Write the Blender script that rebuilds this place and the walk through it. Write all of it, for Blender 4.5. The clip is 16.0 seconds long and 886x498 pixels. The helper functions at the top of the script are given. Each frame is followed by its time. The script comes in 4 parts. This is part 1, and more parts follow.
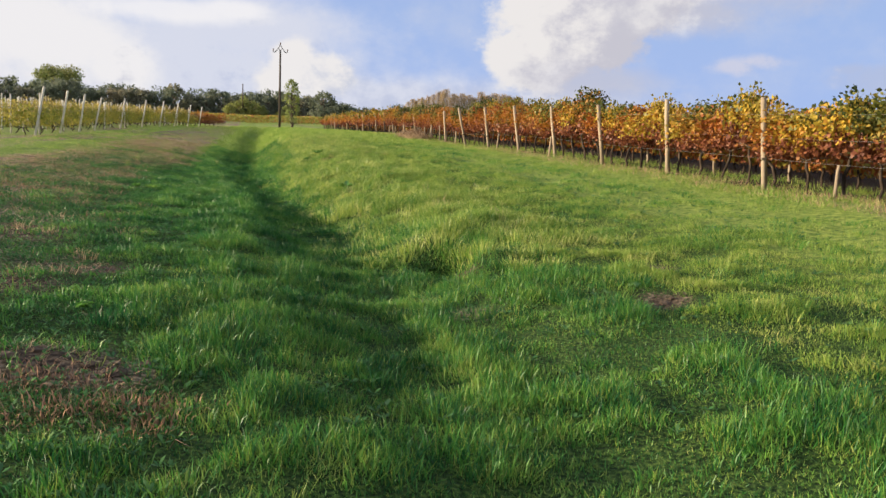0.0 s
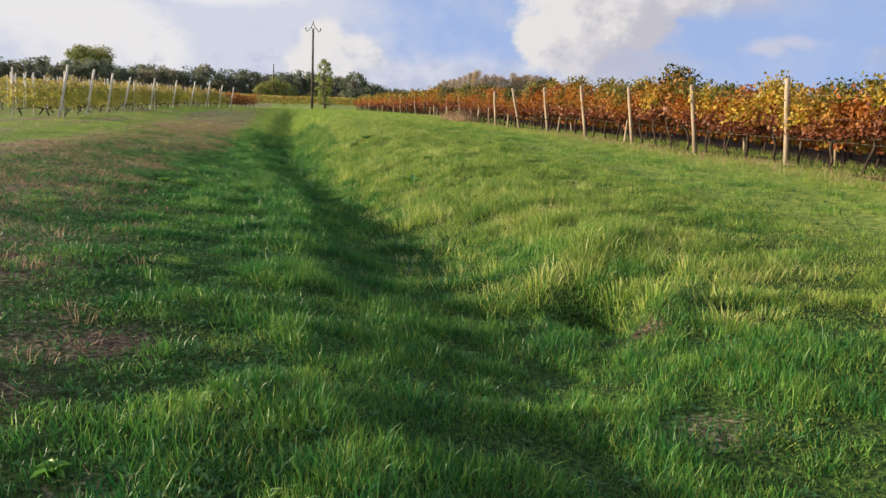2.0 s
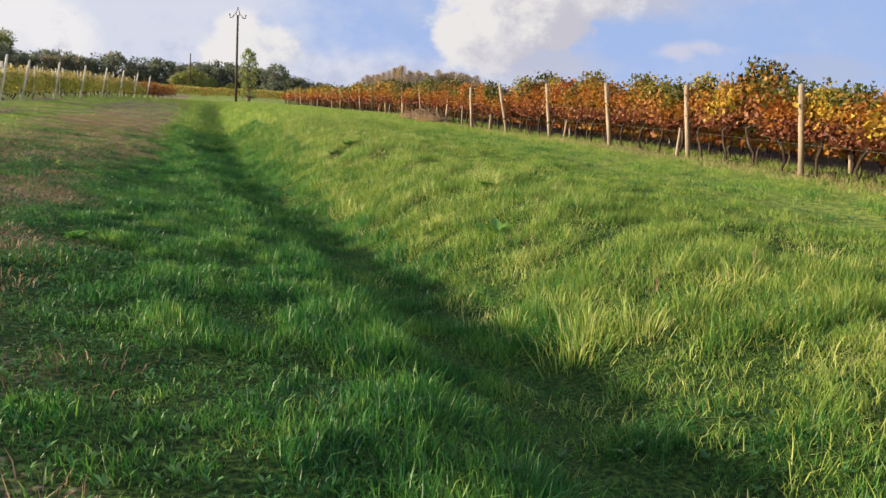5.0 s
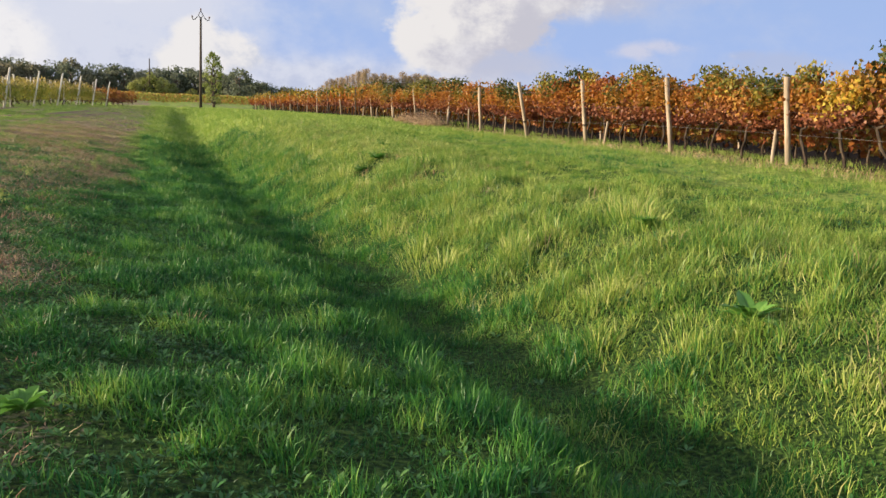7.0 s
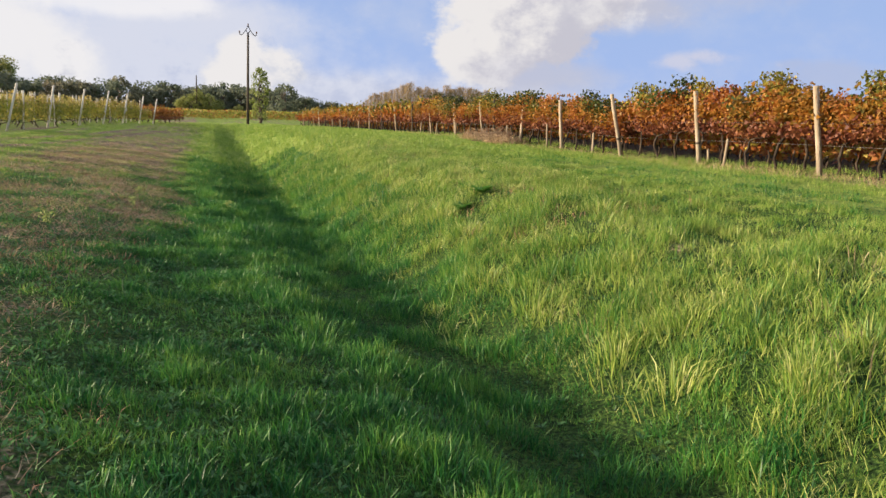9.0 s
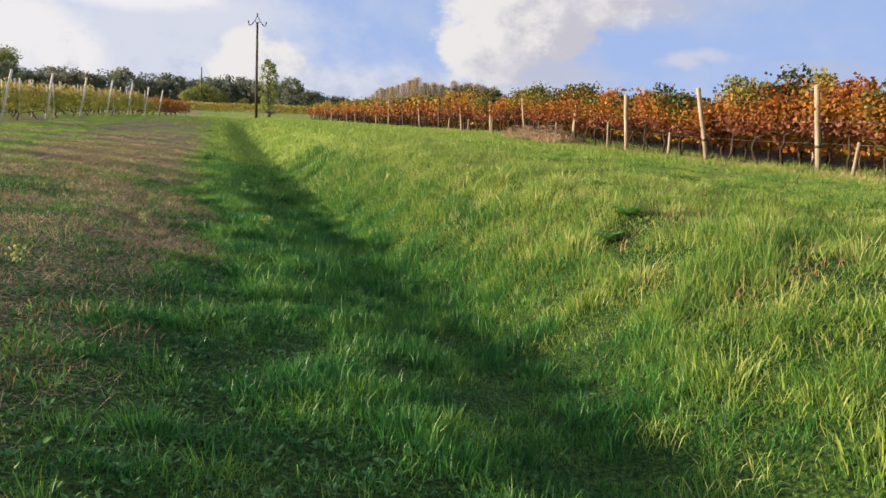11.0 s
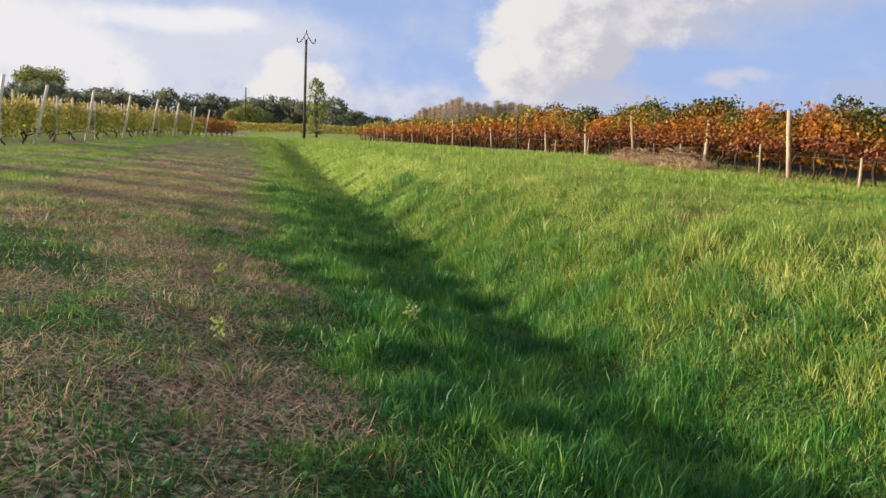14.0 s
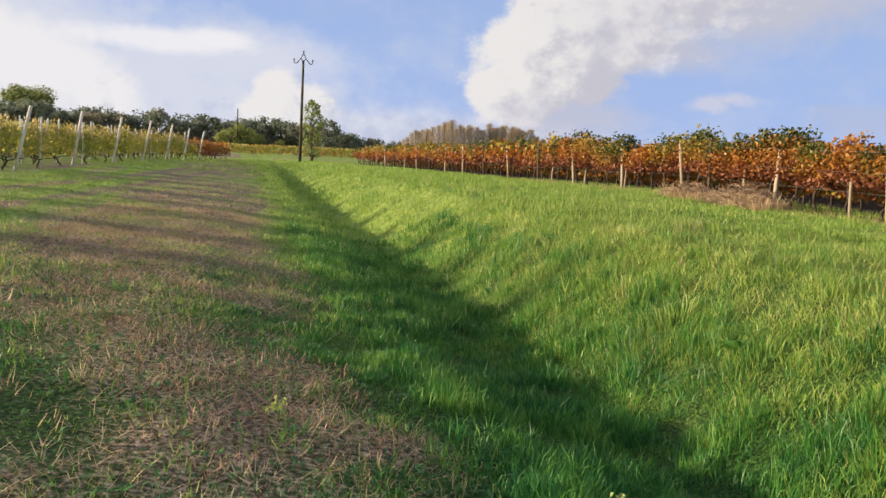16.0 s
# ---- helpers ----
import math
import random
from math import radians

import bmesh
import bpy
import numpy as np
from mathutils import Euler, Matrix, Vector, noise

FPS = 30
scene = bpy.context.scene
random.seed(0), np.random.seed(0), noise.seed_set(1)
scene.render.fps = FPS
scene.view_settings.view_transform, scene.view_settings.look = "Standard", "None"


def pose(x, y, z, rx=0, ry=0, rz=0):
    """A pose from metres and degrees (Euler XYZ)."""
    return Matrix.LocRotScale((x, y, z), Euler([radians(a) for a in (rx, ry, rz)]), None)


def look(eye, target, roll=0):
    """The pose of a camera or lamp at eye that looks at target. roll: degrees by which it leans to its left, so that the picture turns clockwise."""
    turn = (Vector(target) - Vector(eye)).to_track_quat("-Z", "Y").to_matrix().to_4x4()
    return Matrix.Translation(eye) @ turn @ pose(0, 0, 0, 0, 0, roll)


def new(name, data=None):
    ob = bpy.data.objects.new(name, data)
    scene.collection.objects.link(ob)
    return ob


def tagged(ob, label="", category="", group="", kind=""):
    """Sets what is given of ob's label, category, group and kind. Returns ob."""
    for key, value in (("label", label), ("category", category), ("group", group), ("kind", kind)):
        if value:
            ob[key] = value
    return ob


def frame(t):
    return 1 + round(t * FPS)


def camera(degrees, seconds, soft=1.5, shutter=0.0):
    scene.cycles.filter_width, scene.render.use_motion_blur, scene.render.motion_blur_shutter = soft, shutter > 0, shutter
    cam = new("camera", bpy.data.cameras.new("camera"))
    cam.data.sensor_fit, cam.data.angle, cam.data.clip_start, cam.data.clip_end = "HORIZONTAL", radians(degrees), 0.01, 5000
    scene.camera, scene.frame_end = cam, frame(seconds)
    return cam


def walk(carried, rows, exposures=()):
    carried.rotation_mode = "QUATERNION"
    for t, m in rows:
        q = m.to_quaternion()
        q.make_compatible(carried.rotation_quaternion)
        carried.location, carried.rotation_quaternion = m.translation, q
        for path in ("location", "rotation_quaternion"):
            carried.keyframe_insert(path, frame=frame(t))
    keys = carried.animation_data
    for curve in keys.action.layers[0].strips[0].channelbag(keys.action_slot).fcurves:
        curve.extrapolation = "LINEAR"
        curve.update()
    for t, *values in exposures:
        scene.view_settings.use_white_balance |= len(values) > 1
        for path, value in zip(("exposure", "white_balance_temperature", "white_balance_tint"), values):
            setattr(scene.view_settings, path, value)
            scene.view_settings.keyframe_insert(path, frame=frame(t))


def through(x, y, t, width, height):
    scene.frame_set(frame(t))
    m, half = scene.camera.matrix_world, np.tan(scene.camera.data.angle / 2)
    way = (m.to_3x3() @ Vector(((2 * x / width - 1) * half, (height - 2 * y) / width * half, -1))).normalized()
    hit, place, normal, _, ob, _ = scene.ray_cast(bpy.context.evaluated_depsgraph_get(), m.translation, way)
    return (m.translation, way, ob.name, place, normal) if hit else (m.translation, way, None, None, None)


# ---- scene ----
EXPOSURE = 1.02
cam = camera(55.5, 16.0)
PATH = [
    (0, (0.311, -3.505, 1.359), (0.771, -1.576, 1.098), 2.1),
    (0.5, (0.235, -2.655, 1.339), (0.694, -0.727, 1.071), 1.6),
    (1, (0.178, -1.938, 1.342), (0.637, -0.014, 1.047), 1.7),
    (1.5, (0.104, -1.173, 1.355), (0.502, 0.764, 1.054), 1.6),
    (2, (-0.005, -0.37, 1.389), (0.391, 1.566, 1.083), 2.3),
    (2.5, (-0.007, 0.448, 1.374), (0.398, 2.382, 1.063), 2.5),
    (3, (-0.051, 1.238, 1.414), (0.361, 3.17, 1.099), 3.2),
    (3.5, (-0.051, 2.009, 1.414), (0.414, 3.929, 1.103), 3.5),
    (3.7, (-0.079, 2.328, 1.429), (0.384, 4.248, 1.119), 3.4),
    (3.9, (-0.178, 2.816, 1.428), (0.301, 4.731, 1.119), 3.42),
    (4.3, (-0.409, 3.954, 1.426), (0.108, 5.858, 1.118), 3.46),
    (4.7, (-0.641, 5.092, 1.423), (-0.085, 6.986, 1.117), 3.5),
    (5.2, (-0.93, 6.515, 1.42), (-0.326, 8.395, 1.116), 3.54),
    (5.6, (-1.161, 7.653, 1.418), (-0.519, 9.522, 1.115), 3.58),
    (5.8, (-1.26, 8.141, 1.417), (-0.602, 10.005, 1.115), 3.6),
    (6, (-1.305, 8.493, 1.486), (-0.644, 10.357, 1.185), 3.7),
    (6.5, (-1.238, 9.27, 1.486), (-0.572, 11.132, 1.192), 2.8),
    (7, (-1.245, 10.134, 1.387), (-0.58, 11.997, 1.092), 2.5),
    (7.5, (-1.238, 11.009, 1.469), (-0.57, 12.872, 1.179), 2.6),
    (8, (-1.219, 11.849, 1.454), (-0.603, 13.733, 1.186), 2.2),
    (8.5, (-1.283, 12.665, 1.509), (-0.704, 14.561, 1.242), 2.0),
    (9, (-1.274, 13.541, 1.508), (-0.704, 15.439, 1.239), 1.9),
    (9.2, (-1.29, 13.879, 1.485), (-0.726, 15.779, 1.216), 2.1),
    (11.3, (-1.657, 17.583, 1.497), (-1.093, 19.482, 1.218), 2.7),
    (11.5, (-1.699, 17.853, 1.505), (-1.156, 19.758, 1.227), 2.6),
    (12, (-1.796, 18.716, 1.575), (-1.322, 20.639, 1.296), 2.3),
    (12.5, (-1.765, 19.527, 1.571), (-1.278, 21.45, 1.313), 2.4),
    (13, (-1.853, 20.392, 1.506), (-1.368, 22.316, 1.253), 2.4),
    (13.5, (-1.932, 21.24, 1.522), (-1.444, 23.164, 1.275), 2.6),
    (14, (-2.083, 22.096, 1.528), (-1.603, 24.023, 1.291), 2.5),
    (14.5, (-2.263, 22.847, 1.684), (-1.79, 24.776, 1.446), 2.6),
    (15, (-2.34, 23.63, 1.745), (-1.864, 25.559, 1.513), 2.7),
    (15.5, (-2.504, 24.436, 1.744), (-2.038, 26.371, 1.544), 2.8),
    (16, (-2.533, 25.163, 1.745), (-2.027, 27.09, 1.561), 3.0),
]
walk(cam, [(t, look(eye, target, roll)) for t, eye, target, roll in PATH], [(0.0, EXPOSURE), (2.0, EXPOSURE - 0.08), (3.5, EXPOSURE - 0.06), (6.0, EXPOSURE), (16.0, EXPOSURE - 0.02)])

# sky: colours are radiance before the strength below
SKY_STRENGTH, SUN_POWER = 0.0515, 5.0
SKY_BLUE, CLOUD_GREY = (3.7, 5.0, 8.4), (6.0, 6.3, 7.4)
WHITE, GREY = (8.1, 7.8, 7.7), (5.5, 5.4, 6.1)
# ellipses, edge, softness, raggedness, where white turns to grey, colours, cover
CLOUDS = [
    ([(6, 2.4, 22, 2.0), (-8, 4.0, 18, 5.0), (0, 6.5, 9, 2.6), (-16, 7, 16, 4)], 0.15, 0.45, 0.6, (4, 40, 3, 6), (7.0, 7.1, 7.9), (5.4, 5.7, 7.0), 0.85),
    ([(-12, 5.2, 6.5, 3.0), (-7.6, 3.8, 2.4, 2.2), (-15, 6, 6, 2.6)], 0.2, 0.35, 0.9, (-4, 9, 3.4, 8), (8.4, 8.2, 8.3), (5.5, 5.6, 6.5), 0.95),
    ([(-4.5, 7.3, 6.5, 0.9), (-1, 7.6, 3, 0.8)], 0.2, 0.4, 0.5, (0, 9, 6.6, 2), (8.8, 8.6, 8.7), (6.5, 6.6, 7.2), 0.8),
    ([(3.2, 4.3, 2.2, 2.1), (5.0, 3.8, 2.4, 1.9), (2.2, 3.2, 2.0, 1.5)], 0.2, 0.2, 0.75, (4.6, 4, 3.0, 5), (8.3, 8.0, 7.9), (5.5, 5.8, 6.9), 0.95),
    ([(19.0, 5.6, 4.2, 2.9), (23.2, 6.8, 3.8, 2.5), (20.2, 8.2, 5.2, 3.4), (23.5, 9.4, 6.5, 3.4), (26, 12.4, 9, 4.0)], 0.18, 0.13, 0.65, (19.6, 5.2, 5.0, 12), WHITE, GREY, 1.0),
    ([(29, 11.0, 9, 3.0), (34, 12.0, 9.5, 3.4), (28, 8.4, 5, 1.6)], 0.2, 0.5, 0.7, (24, 9, 8.0, 8), (7.6, 7.4, 7.5), GREY, 0.85),
    ([(22.5, 4.0, 5, 1.4)], 0.2, 0.5, 0.5, (20, 5, 5, 3), (6.6, 6.5, 7.2), GREY, 0.7),
    ([(31.6, 5.1, 1.8, 0.6), (33.2, 5.5, 1.8, 0.6)], 0.3, 0.45, 1.5, (33.5, 5, 4.6, 3), (7.6, 6.9, 7.0), GREY, 0.5),
    ([(40.5, 4.4, 4, 1.0), (38.4, 5.0, 1.2, 0.5)], 0.3, 0.4, 1.3, (36, 3, 5, 3), (6.5, 6.4, 7.0), (4.4, 5.0, 6.9), 0.7),
]

# ---- world, sun ----
SUN_AZ, SUN_EL = math.radians(-78.0), math.radians(10.5)   # azimuth clockwise from +y; low sun across the field
world = bpy.data.worlds.new("sky")
scene.world = world
world.use_nodes = True
wn, wl = world.node_tree.nodes, world.node_tree.links
wn.clear()


def wmath(op, a, b=None, c=None, clamp=False):
    n = wn.new("ShaderNodeMath")
    n.operation, n.use_clamp = op, clamp
    for i, v in enumerate((a, b, c)):
        if v is None:
            continue
        if isinstance(v, (int, float)):
            n.inputs[i].default_value = v
        else:
            wl.new(v, n.inputs[i])
    return n.outputs[0]


def wnoise(vec, scale, detail=6.0, rough=0.55):
    n = wn.new("ShaderNodeTexNoise")
    n.inputs["Scale"].default_value, n.inputs["Detail"].default_value, n.inputs["Roughness"].default_value = scale, detail, rough
    wl.new(vec, n.inputs["Vector"])
    return n.outputs[0]


def wmap(v, lo, hi, a=0.0, b=1.0):
    n = wn.new("ShaderNodeMapRange")
    n.interpolation_type = "SMOOTHSTEP"
    wl.new(v, n.inputs[0])
    for i, k in enumerate((lo, hi, a, b)):
        n.inputs[i + 1].default_value = k
    return n.outputs[0]


def wmix(f, a, b):
    n = wn.new("ShaderNodeMix")
    n.data_type = "RGBA"
    for i, v in ((0, f), (6, a), (7, b)):
        if isinstance(v, tuple):
            n.inputs[i].default_value = (*v, 1)
        elif isinstance(v, (int, float)):
            n.inputs[i].default_value = v
        else:
            wl.new(v, n.inputs[i])
    return n.outputs[2]


coord = wn.new("ShaderNodeTexCoord").outputs["Generated"]
sep = wn.new("ShaderNodeSeparateXYZ")
wl.new(coord, sep.inputs[0])
az = wmath("MULTIPLY", wmath("ARCTAN2", sep.outputs[0], sep.outputs[1]), 57.2958)
el = wmath("MULTIPLY", wmath("ARCSINE", sep.outputs[2]), 57.2958)
flat = wn.new("ShaderNodeCombineXYZ")
wl.new(az, flat.inputs[0])
wl.new(wmath("MULTIPLY", el, 1.25), flat.inputs[1])
flat = flat.outputs[0]
shifted = wn.new("ShaderNodeVectorMath")
shifted.operation = "ADD"
wl.new(flat, shifted.inputs[0])
shifted.inputs[1].default_value = (-1.1, 0.7, 0)
n_big, n_mid = wnoise(flat, 0.16, 9, 0.6), wnoise(flat, 0.5, 8, 0.62)
n_lit = wnoise(shifted.outputs[0], 0.5, 8, 0.62)
relief = wmath("SUBTRACT", n_mid, n_lit)
sky = wn.new("ShaderNodeTexSky")
sky.sky_type, sky.sun_disc, sky.sun_elevation, sky.sun_rotation = "NISHITA", False, SUN_EL, SUN_AZ
sky.air_density, sky.dust_density, sky.ozone_density = 1.0, 0.6, 2.0
haze = wmap(el, 0.0, 20.0, 0.95, 0.75)
clear = wmix(haze, sky.outputs[0], SKY_BLUE)


def cloud(parts, edge, soft, wobble=1.0):
    """A cloud of overlapping ellipses (azimuth, elevation, radii), with a ragged edge."""
    total = None
    for a, e, ra, re in parts:
        u = wmath("DIVIDE", wmath("SUBTRACT", az, a), ra)
        v = wmath("DIVIDE", wmath("SUBTRACT", el, e), re)
        d = wmath("SUBTRACT", 1.0, wmath("SQRT", wmath("ADD", wmath("MULTIPLY", u, u), wmath("MULTIPLY", v, v))))
        total = d if total is None else wmath("SMOOTH_MAX", total, d, 0.25)
    wave = wmath("ADD", wmath("MULTIPLY", wmath("SUBTRACT", n_big, 0.5), 1.1 * wobble), wmath("MULTIPLY", wmath("SUBTRACT", n_mid, 0.5), 1.0 * wobble))
    return wmap(wmath("ADD", total, wave), edge - soft, edge + soft), total


colour = clear
# thin high veil everywhere, thicker low down
veil = wmath("MULTIPLY", wmap(n_big, 0.42, 0.72), 0.35)
colour = wmix(veil, colour, CLOUD_GREY)
for parts, edge, soft, wob, split, white, grey, power in CLOUDS:
    m, body = cloud(parts, edge, soft, wob)
    side = wmath("DIVIDE", wmath("SUBTRACT", az, split[0]), split[1])
    low = wmath("DIVIDE", wmath("SUBTRACT", split[2], el), split[3])
    shade = wmath("ADD", wmath("ADD", side, low), wmath("MULTIPLY", relief, -2.6))
    tone = wmix(wmap(shade, -0.35, 0.85), white, grey)
    colour = wmix(wmath("MULTIPLY", m, power), colour, tone)
# unseen broken bright cloud beside and above the open stretch ahead, added for fill
aside = wmath("MAXIMUM", wmap(wmath("ABSOLUTE", wmath("SUBTRACT", az, 14.0)), 38.0, 60.0), wmap(el, 17.0, 30.0))
n_rest = wn.new("ShaderNodeTexNoise")
n_rest.inputs["Scale"].default_value, n_rest.inputs["Detail"].default_value = 3.2, 7.0
wl.new(coord, n_rest.inputs["Vector"])
fill_cloud = wmath("MULTIPLY", wmap(n_rest.outputs[0], 0.36, 0.54), aside)
colour = wmix(wmath("MULTIPLY", fill_cloud, 0.7), colour, (7.8, 7.5, 7.3))
bg = wn.new("ShaderNodeBackground")
wl.new(colour, bg.inputs[0])
bg.inputs[1].default_value = SKY_STRENGTH
wout = wn.new("ShaderNodeOutputWorld")
wl.new(bg.outputs[0], wout.inputs[0])

sun = new("sun", bpy.data.lights.new("sun", "SUN"))
sun.data.energy, sun.data.angle, sun.data.color = SUN_POWER, math.radians(2.0), (1.0, 0.80, 0.55)
sun_from = Vector((math.sin(SUN_AZ) * math.cos(SUN_EL), math.cos(SUN_AZ) * math.cos(SUN_EL), math.sin(SUN_EL)))
sun.matrix_world = look(sun_from * 200 + Vector((0, 30, 0)), (0, 30, 0))


# ---- materials ----
def material(name, stops, scale=3.0, rough=0.85, bump=0.0, bump_scale=30.0, island=0.0, per_object=0.0, glow_through=0.0, through=None,
             stretch=(1, 1, 1), detail=5.0, metal=0.0, specular=0.3):
    """A surface whose colour runs through stops by noise, by a random number for each loose piece and for each object."""
    m = bpy.data.materials.new(name)
    m.use_nodes = True
    nt = m.node_tree
    nodes, links = nt.nodes, nt.links
    p = nodes["Principled BSDF"]
    p.inputs["Roughness"].default_value, p.inputs["Metallic"].default_value = rough, metal
    p.inputs["Specular IOR Level"].default_value = specular
    where = nodes.new("ShaderNodeNewGeometry")
    stretched = nodes.new("ShaderNodeMapping")
    stretched.inputs["Scale"].default_value = stretch
    links.new(where.outputs["Position"], stretched.inputs["Vector"])
    n = nodes.new("ShaderNodeTexNoise")
    n.inputs["Scale"].default_value, n.inputs["Detail"].default_value = scale, detail
    links.new(stretched.outputs[0], n.inputs["Vector"])
    spread = nodes.new("ShaderNodeMapRange")
    links.new(n.outputs[0], spread.inputs[0])
    spread.inputs[1].default_value, spread.inputs[2].default_value = 0.28, 0.72
    value = spread.outputs[0]
    for amount, source in ((island, where.outputs["Random Per Island"]), (per_object, None)):
        if amount:
            if source is None:
                source = nodes.new("ShaderNodeObjectInfo").outputs["Random"]
            mix = nodes.new("ShaderNodeMix")
            mix.inputs[0].default_value = amount
            links.new(value, mix.inputs[2])
            links.new(source, mix.inputs[3])
            value = mix.outputs[0]
    ramp = nodes.new("ShaderNodeValToRGB")
    while len(ramp.color_ramp.elements) < len(stops):
        ramp.color_ramp.elements.new(0.5)
    for e, (at, c) in zip(ramp.color_ramp.elements, stops):
        e.position, e.color = at, (*c, 1)
    links.new(value, ramp.inputs[0])
    links.new(ramp.outputs[0], p.inputs["Base Color"])
    if bump:
        b = nodes.new("ShaderNodeBump")
        b.inputs["Strength"].default_value, b.inputs["Distance"].default_value = bump, 0.02
        n2 = nodes.new("ShaderNodeTexNoise")
        n2.inputs["Scale"].default_value, n2.inputs["Detail"].default_value = bump_scale, 6.0
        links.new(stretched.outputs[0], n2.inputs["Vector"])
        links.new(n2.outputs[0], b.inputs["Height"])
        links.new(b.outputs[0], p.inputs["Normal"])
    if glow_through:
        t = nodes.new("ShaderNodeBsdfTranslucent")
        if through:
            tint = nodes.new("ShaderNodeMix")
            tint.data_type, tint.blend_type = "RGBA", "MULTIPLY"
            tint.inputs[0].default_value = 1.0
            links.new(ramp.outputs[0], tint.inputs[6])
            tint.inputs[7].default_value = (*through, 1)
            links.new(tint.outputs[2], t.inputs[0])
        else:
            links.new(ramp.outputs[0], t.inputs[0])
        mixed = nodes.new("ShaderNodeMixShader")
        mixed.inputs[0].default_value = glow_through
        links.new(p.outputs[0], mixed.inputs[1])
        links.new(t.outputs[0], mixed.inputs[2])
        links.new(mixed.outputs[0], nodes["Material Output"].inputs[0])
    return m


# Bank and field greens below are lighter: their sunlight is partly in the colour.
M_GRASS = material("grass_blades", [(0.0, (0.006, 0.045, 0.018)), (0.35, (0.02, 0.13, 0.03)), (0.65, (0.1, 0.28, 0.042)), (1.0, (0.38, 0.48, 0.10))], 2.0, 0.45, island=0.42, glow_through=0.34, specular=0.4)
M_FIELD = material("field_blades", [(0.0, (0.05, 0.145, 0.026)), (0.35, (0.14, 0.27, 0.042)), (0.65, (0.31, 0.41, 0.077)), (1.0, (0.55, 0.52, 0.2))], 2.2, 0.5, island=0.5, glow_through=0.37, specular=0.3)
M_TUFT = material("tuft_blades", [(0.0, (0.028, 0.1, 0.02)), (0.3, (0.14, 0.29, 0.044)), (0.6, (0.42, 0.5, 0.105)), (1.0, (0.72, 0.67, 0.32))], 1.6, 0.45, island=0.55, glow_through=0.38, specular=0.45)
M_STRAW = material("dry_blades", [(0.0, (0.2, 0.12, 0.075)), (0.4, (0.42, 0.29, 0.17)), (1.0, (0.72, 0.58, 0.38))], 1.5, 0.75, island=0.6, glow_through=0.2)
M_WEED = material("weed_leaves", [(0.0, (0.018, 0.075, 0.022)), (0.5, (0.05, 0.17, 0.04)), (1.0, (0.17, 0.31, 0.09))], 2.0, 0.5, island=0.6, glow_through=0.25, specular=0.45)
M_DEAD = material("dead_roots", [(0.0, (0.16, 0.085, 0.055)), (0.5, (0.34, 0.195, 0.12)), (1.0, (0.52, 0.35, 0.22))], 3.0, 0.85, island=0.7)
M_DOCK = material("dock_leaves", [(0.0, (0.06, 0.18, 0.035)), (0.6, (0.14, 0.32, 0.055)), (1.0, (0.26, 0.42, 0.09))], 3.0, 0.45, island=0.3, per_object=0.4, glow_through=0.35, specular=0.45)
M_VINE = material("vine_leaves", [(0.0, (0.022, 0.045, 0.014)), (0.22, (0.07, 0.09, 0.022)), (0.4, (0.38, 0.26, 0.045)), (0.58, (0.42, 0.2, 0.045)), (0.8, (0.25, 0.085, 0.03)), (1.0, (0.07, 0.026, 0.016))], 1.1, 0.5, island=0.36, per_object=0.42, glow_through=0.3, through=(1.05, 0.95, 0.85))
M_VINE_TOP = material("vine_top_leaves", [(0.0, (0.018, 0.038, 0.012)), (0.3, (0.06, 0.09, 0.02)), (0.5, (0.2, 0.19, 0.035)), (0.7, (0.46, 0.34, 0.055)), (1.0, (0.38, 0.17, 0.035))], 1.1, 0.5, island=0.42, per_object=0.38, glow_through=0.32, through=(1.05, 0.95, 0.85))
M_VINE_RED = material("russet_vine_leaves", [(0.0, (0.035, 0.055, 0.015)), (0.2, (0.12, 0.1, 0.02)), (0.42, (0.4, 0.2, 0.035)), (0.62, (0.36, 0.13, 0.03)), (0.82, (0.22, 0.062, 0.022)), (1.0, (0.08, 0.025, 0.015))], 1.3, 0.5, island=0.42, per_object=0.32, glow_through=0.33, through=(1.1, 0.95, 0.8))
M_VINE_GOLD = material("golden_vine_leaves", [(0.0, (0.06, 0.09, 0.02)), (0.25, (0.3, 0.26, 0.04)), (0.55, (0.56, 0.4, 0.055)), (0.8, (0.5, 0.25, 0.04)), (1.0, (0.24, 0.09, 0.03))], 1.4, 0.5, island=0.5, glow_through=0.33)
M_VINE_DARK = material("dark_vine_leaves", [(0.0, (0.016, 0.032, 0.012)), (0.45, (0.045, 0.07, 0.018)), (0.7, (0.14, 0.13, 0.03)), (1.0, (0.36, 0.22, 0.045))], 1.4, 0.5, island=0.5, glow_through=0.28)
M_VINE_LOW = material("vine_low_leaves", [(0.0, (0.05, 0.018, 0.016)), (0.3, (0.14, 0.046, 0.03)), (0.6, (0.26, 0.095, 0.045)), (0.85, (0.38, 0.18, 0.07)), (1.0, (0.44, 0.28, 0.07))], 1.1, 0.5, island=0.6, per_object=0.2, glow_through=0.3)
M_VINE_GREEN = material("young_vine_leaves", [(0.0, (0.1, 0.16, 0.035)), (0.35, (0.26, 0.31, 0.06)), (0.7, (0.52, 0.45, 0.1)), (1.0, (0.54, 0.38, 0.12))], 0.8, 0.5, island=0.45, per_object=0.35, glow_through=0.42, through=(1.1, 1.0, 0.85))
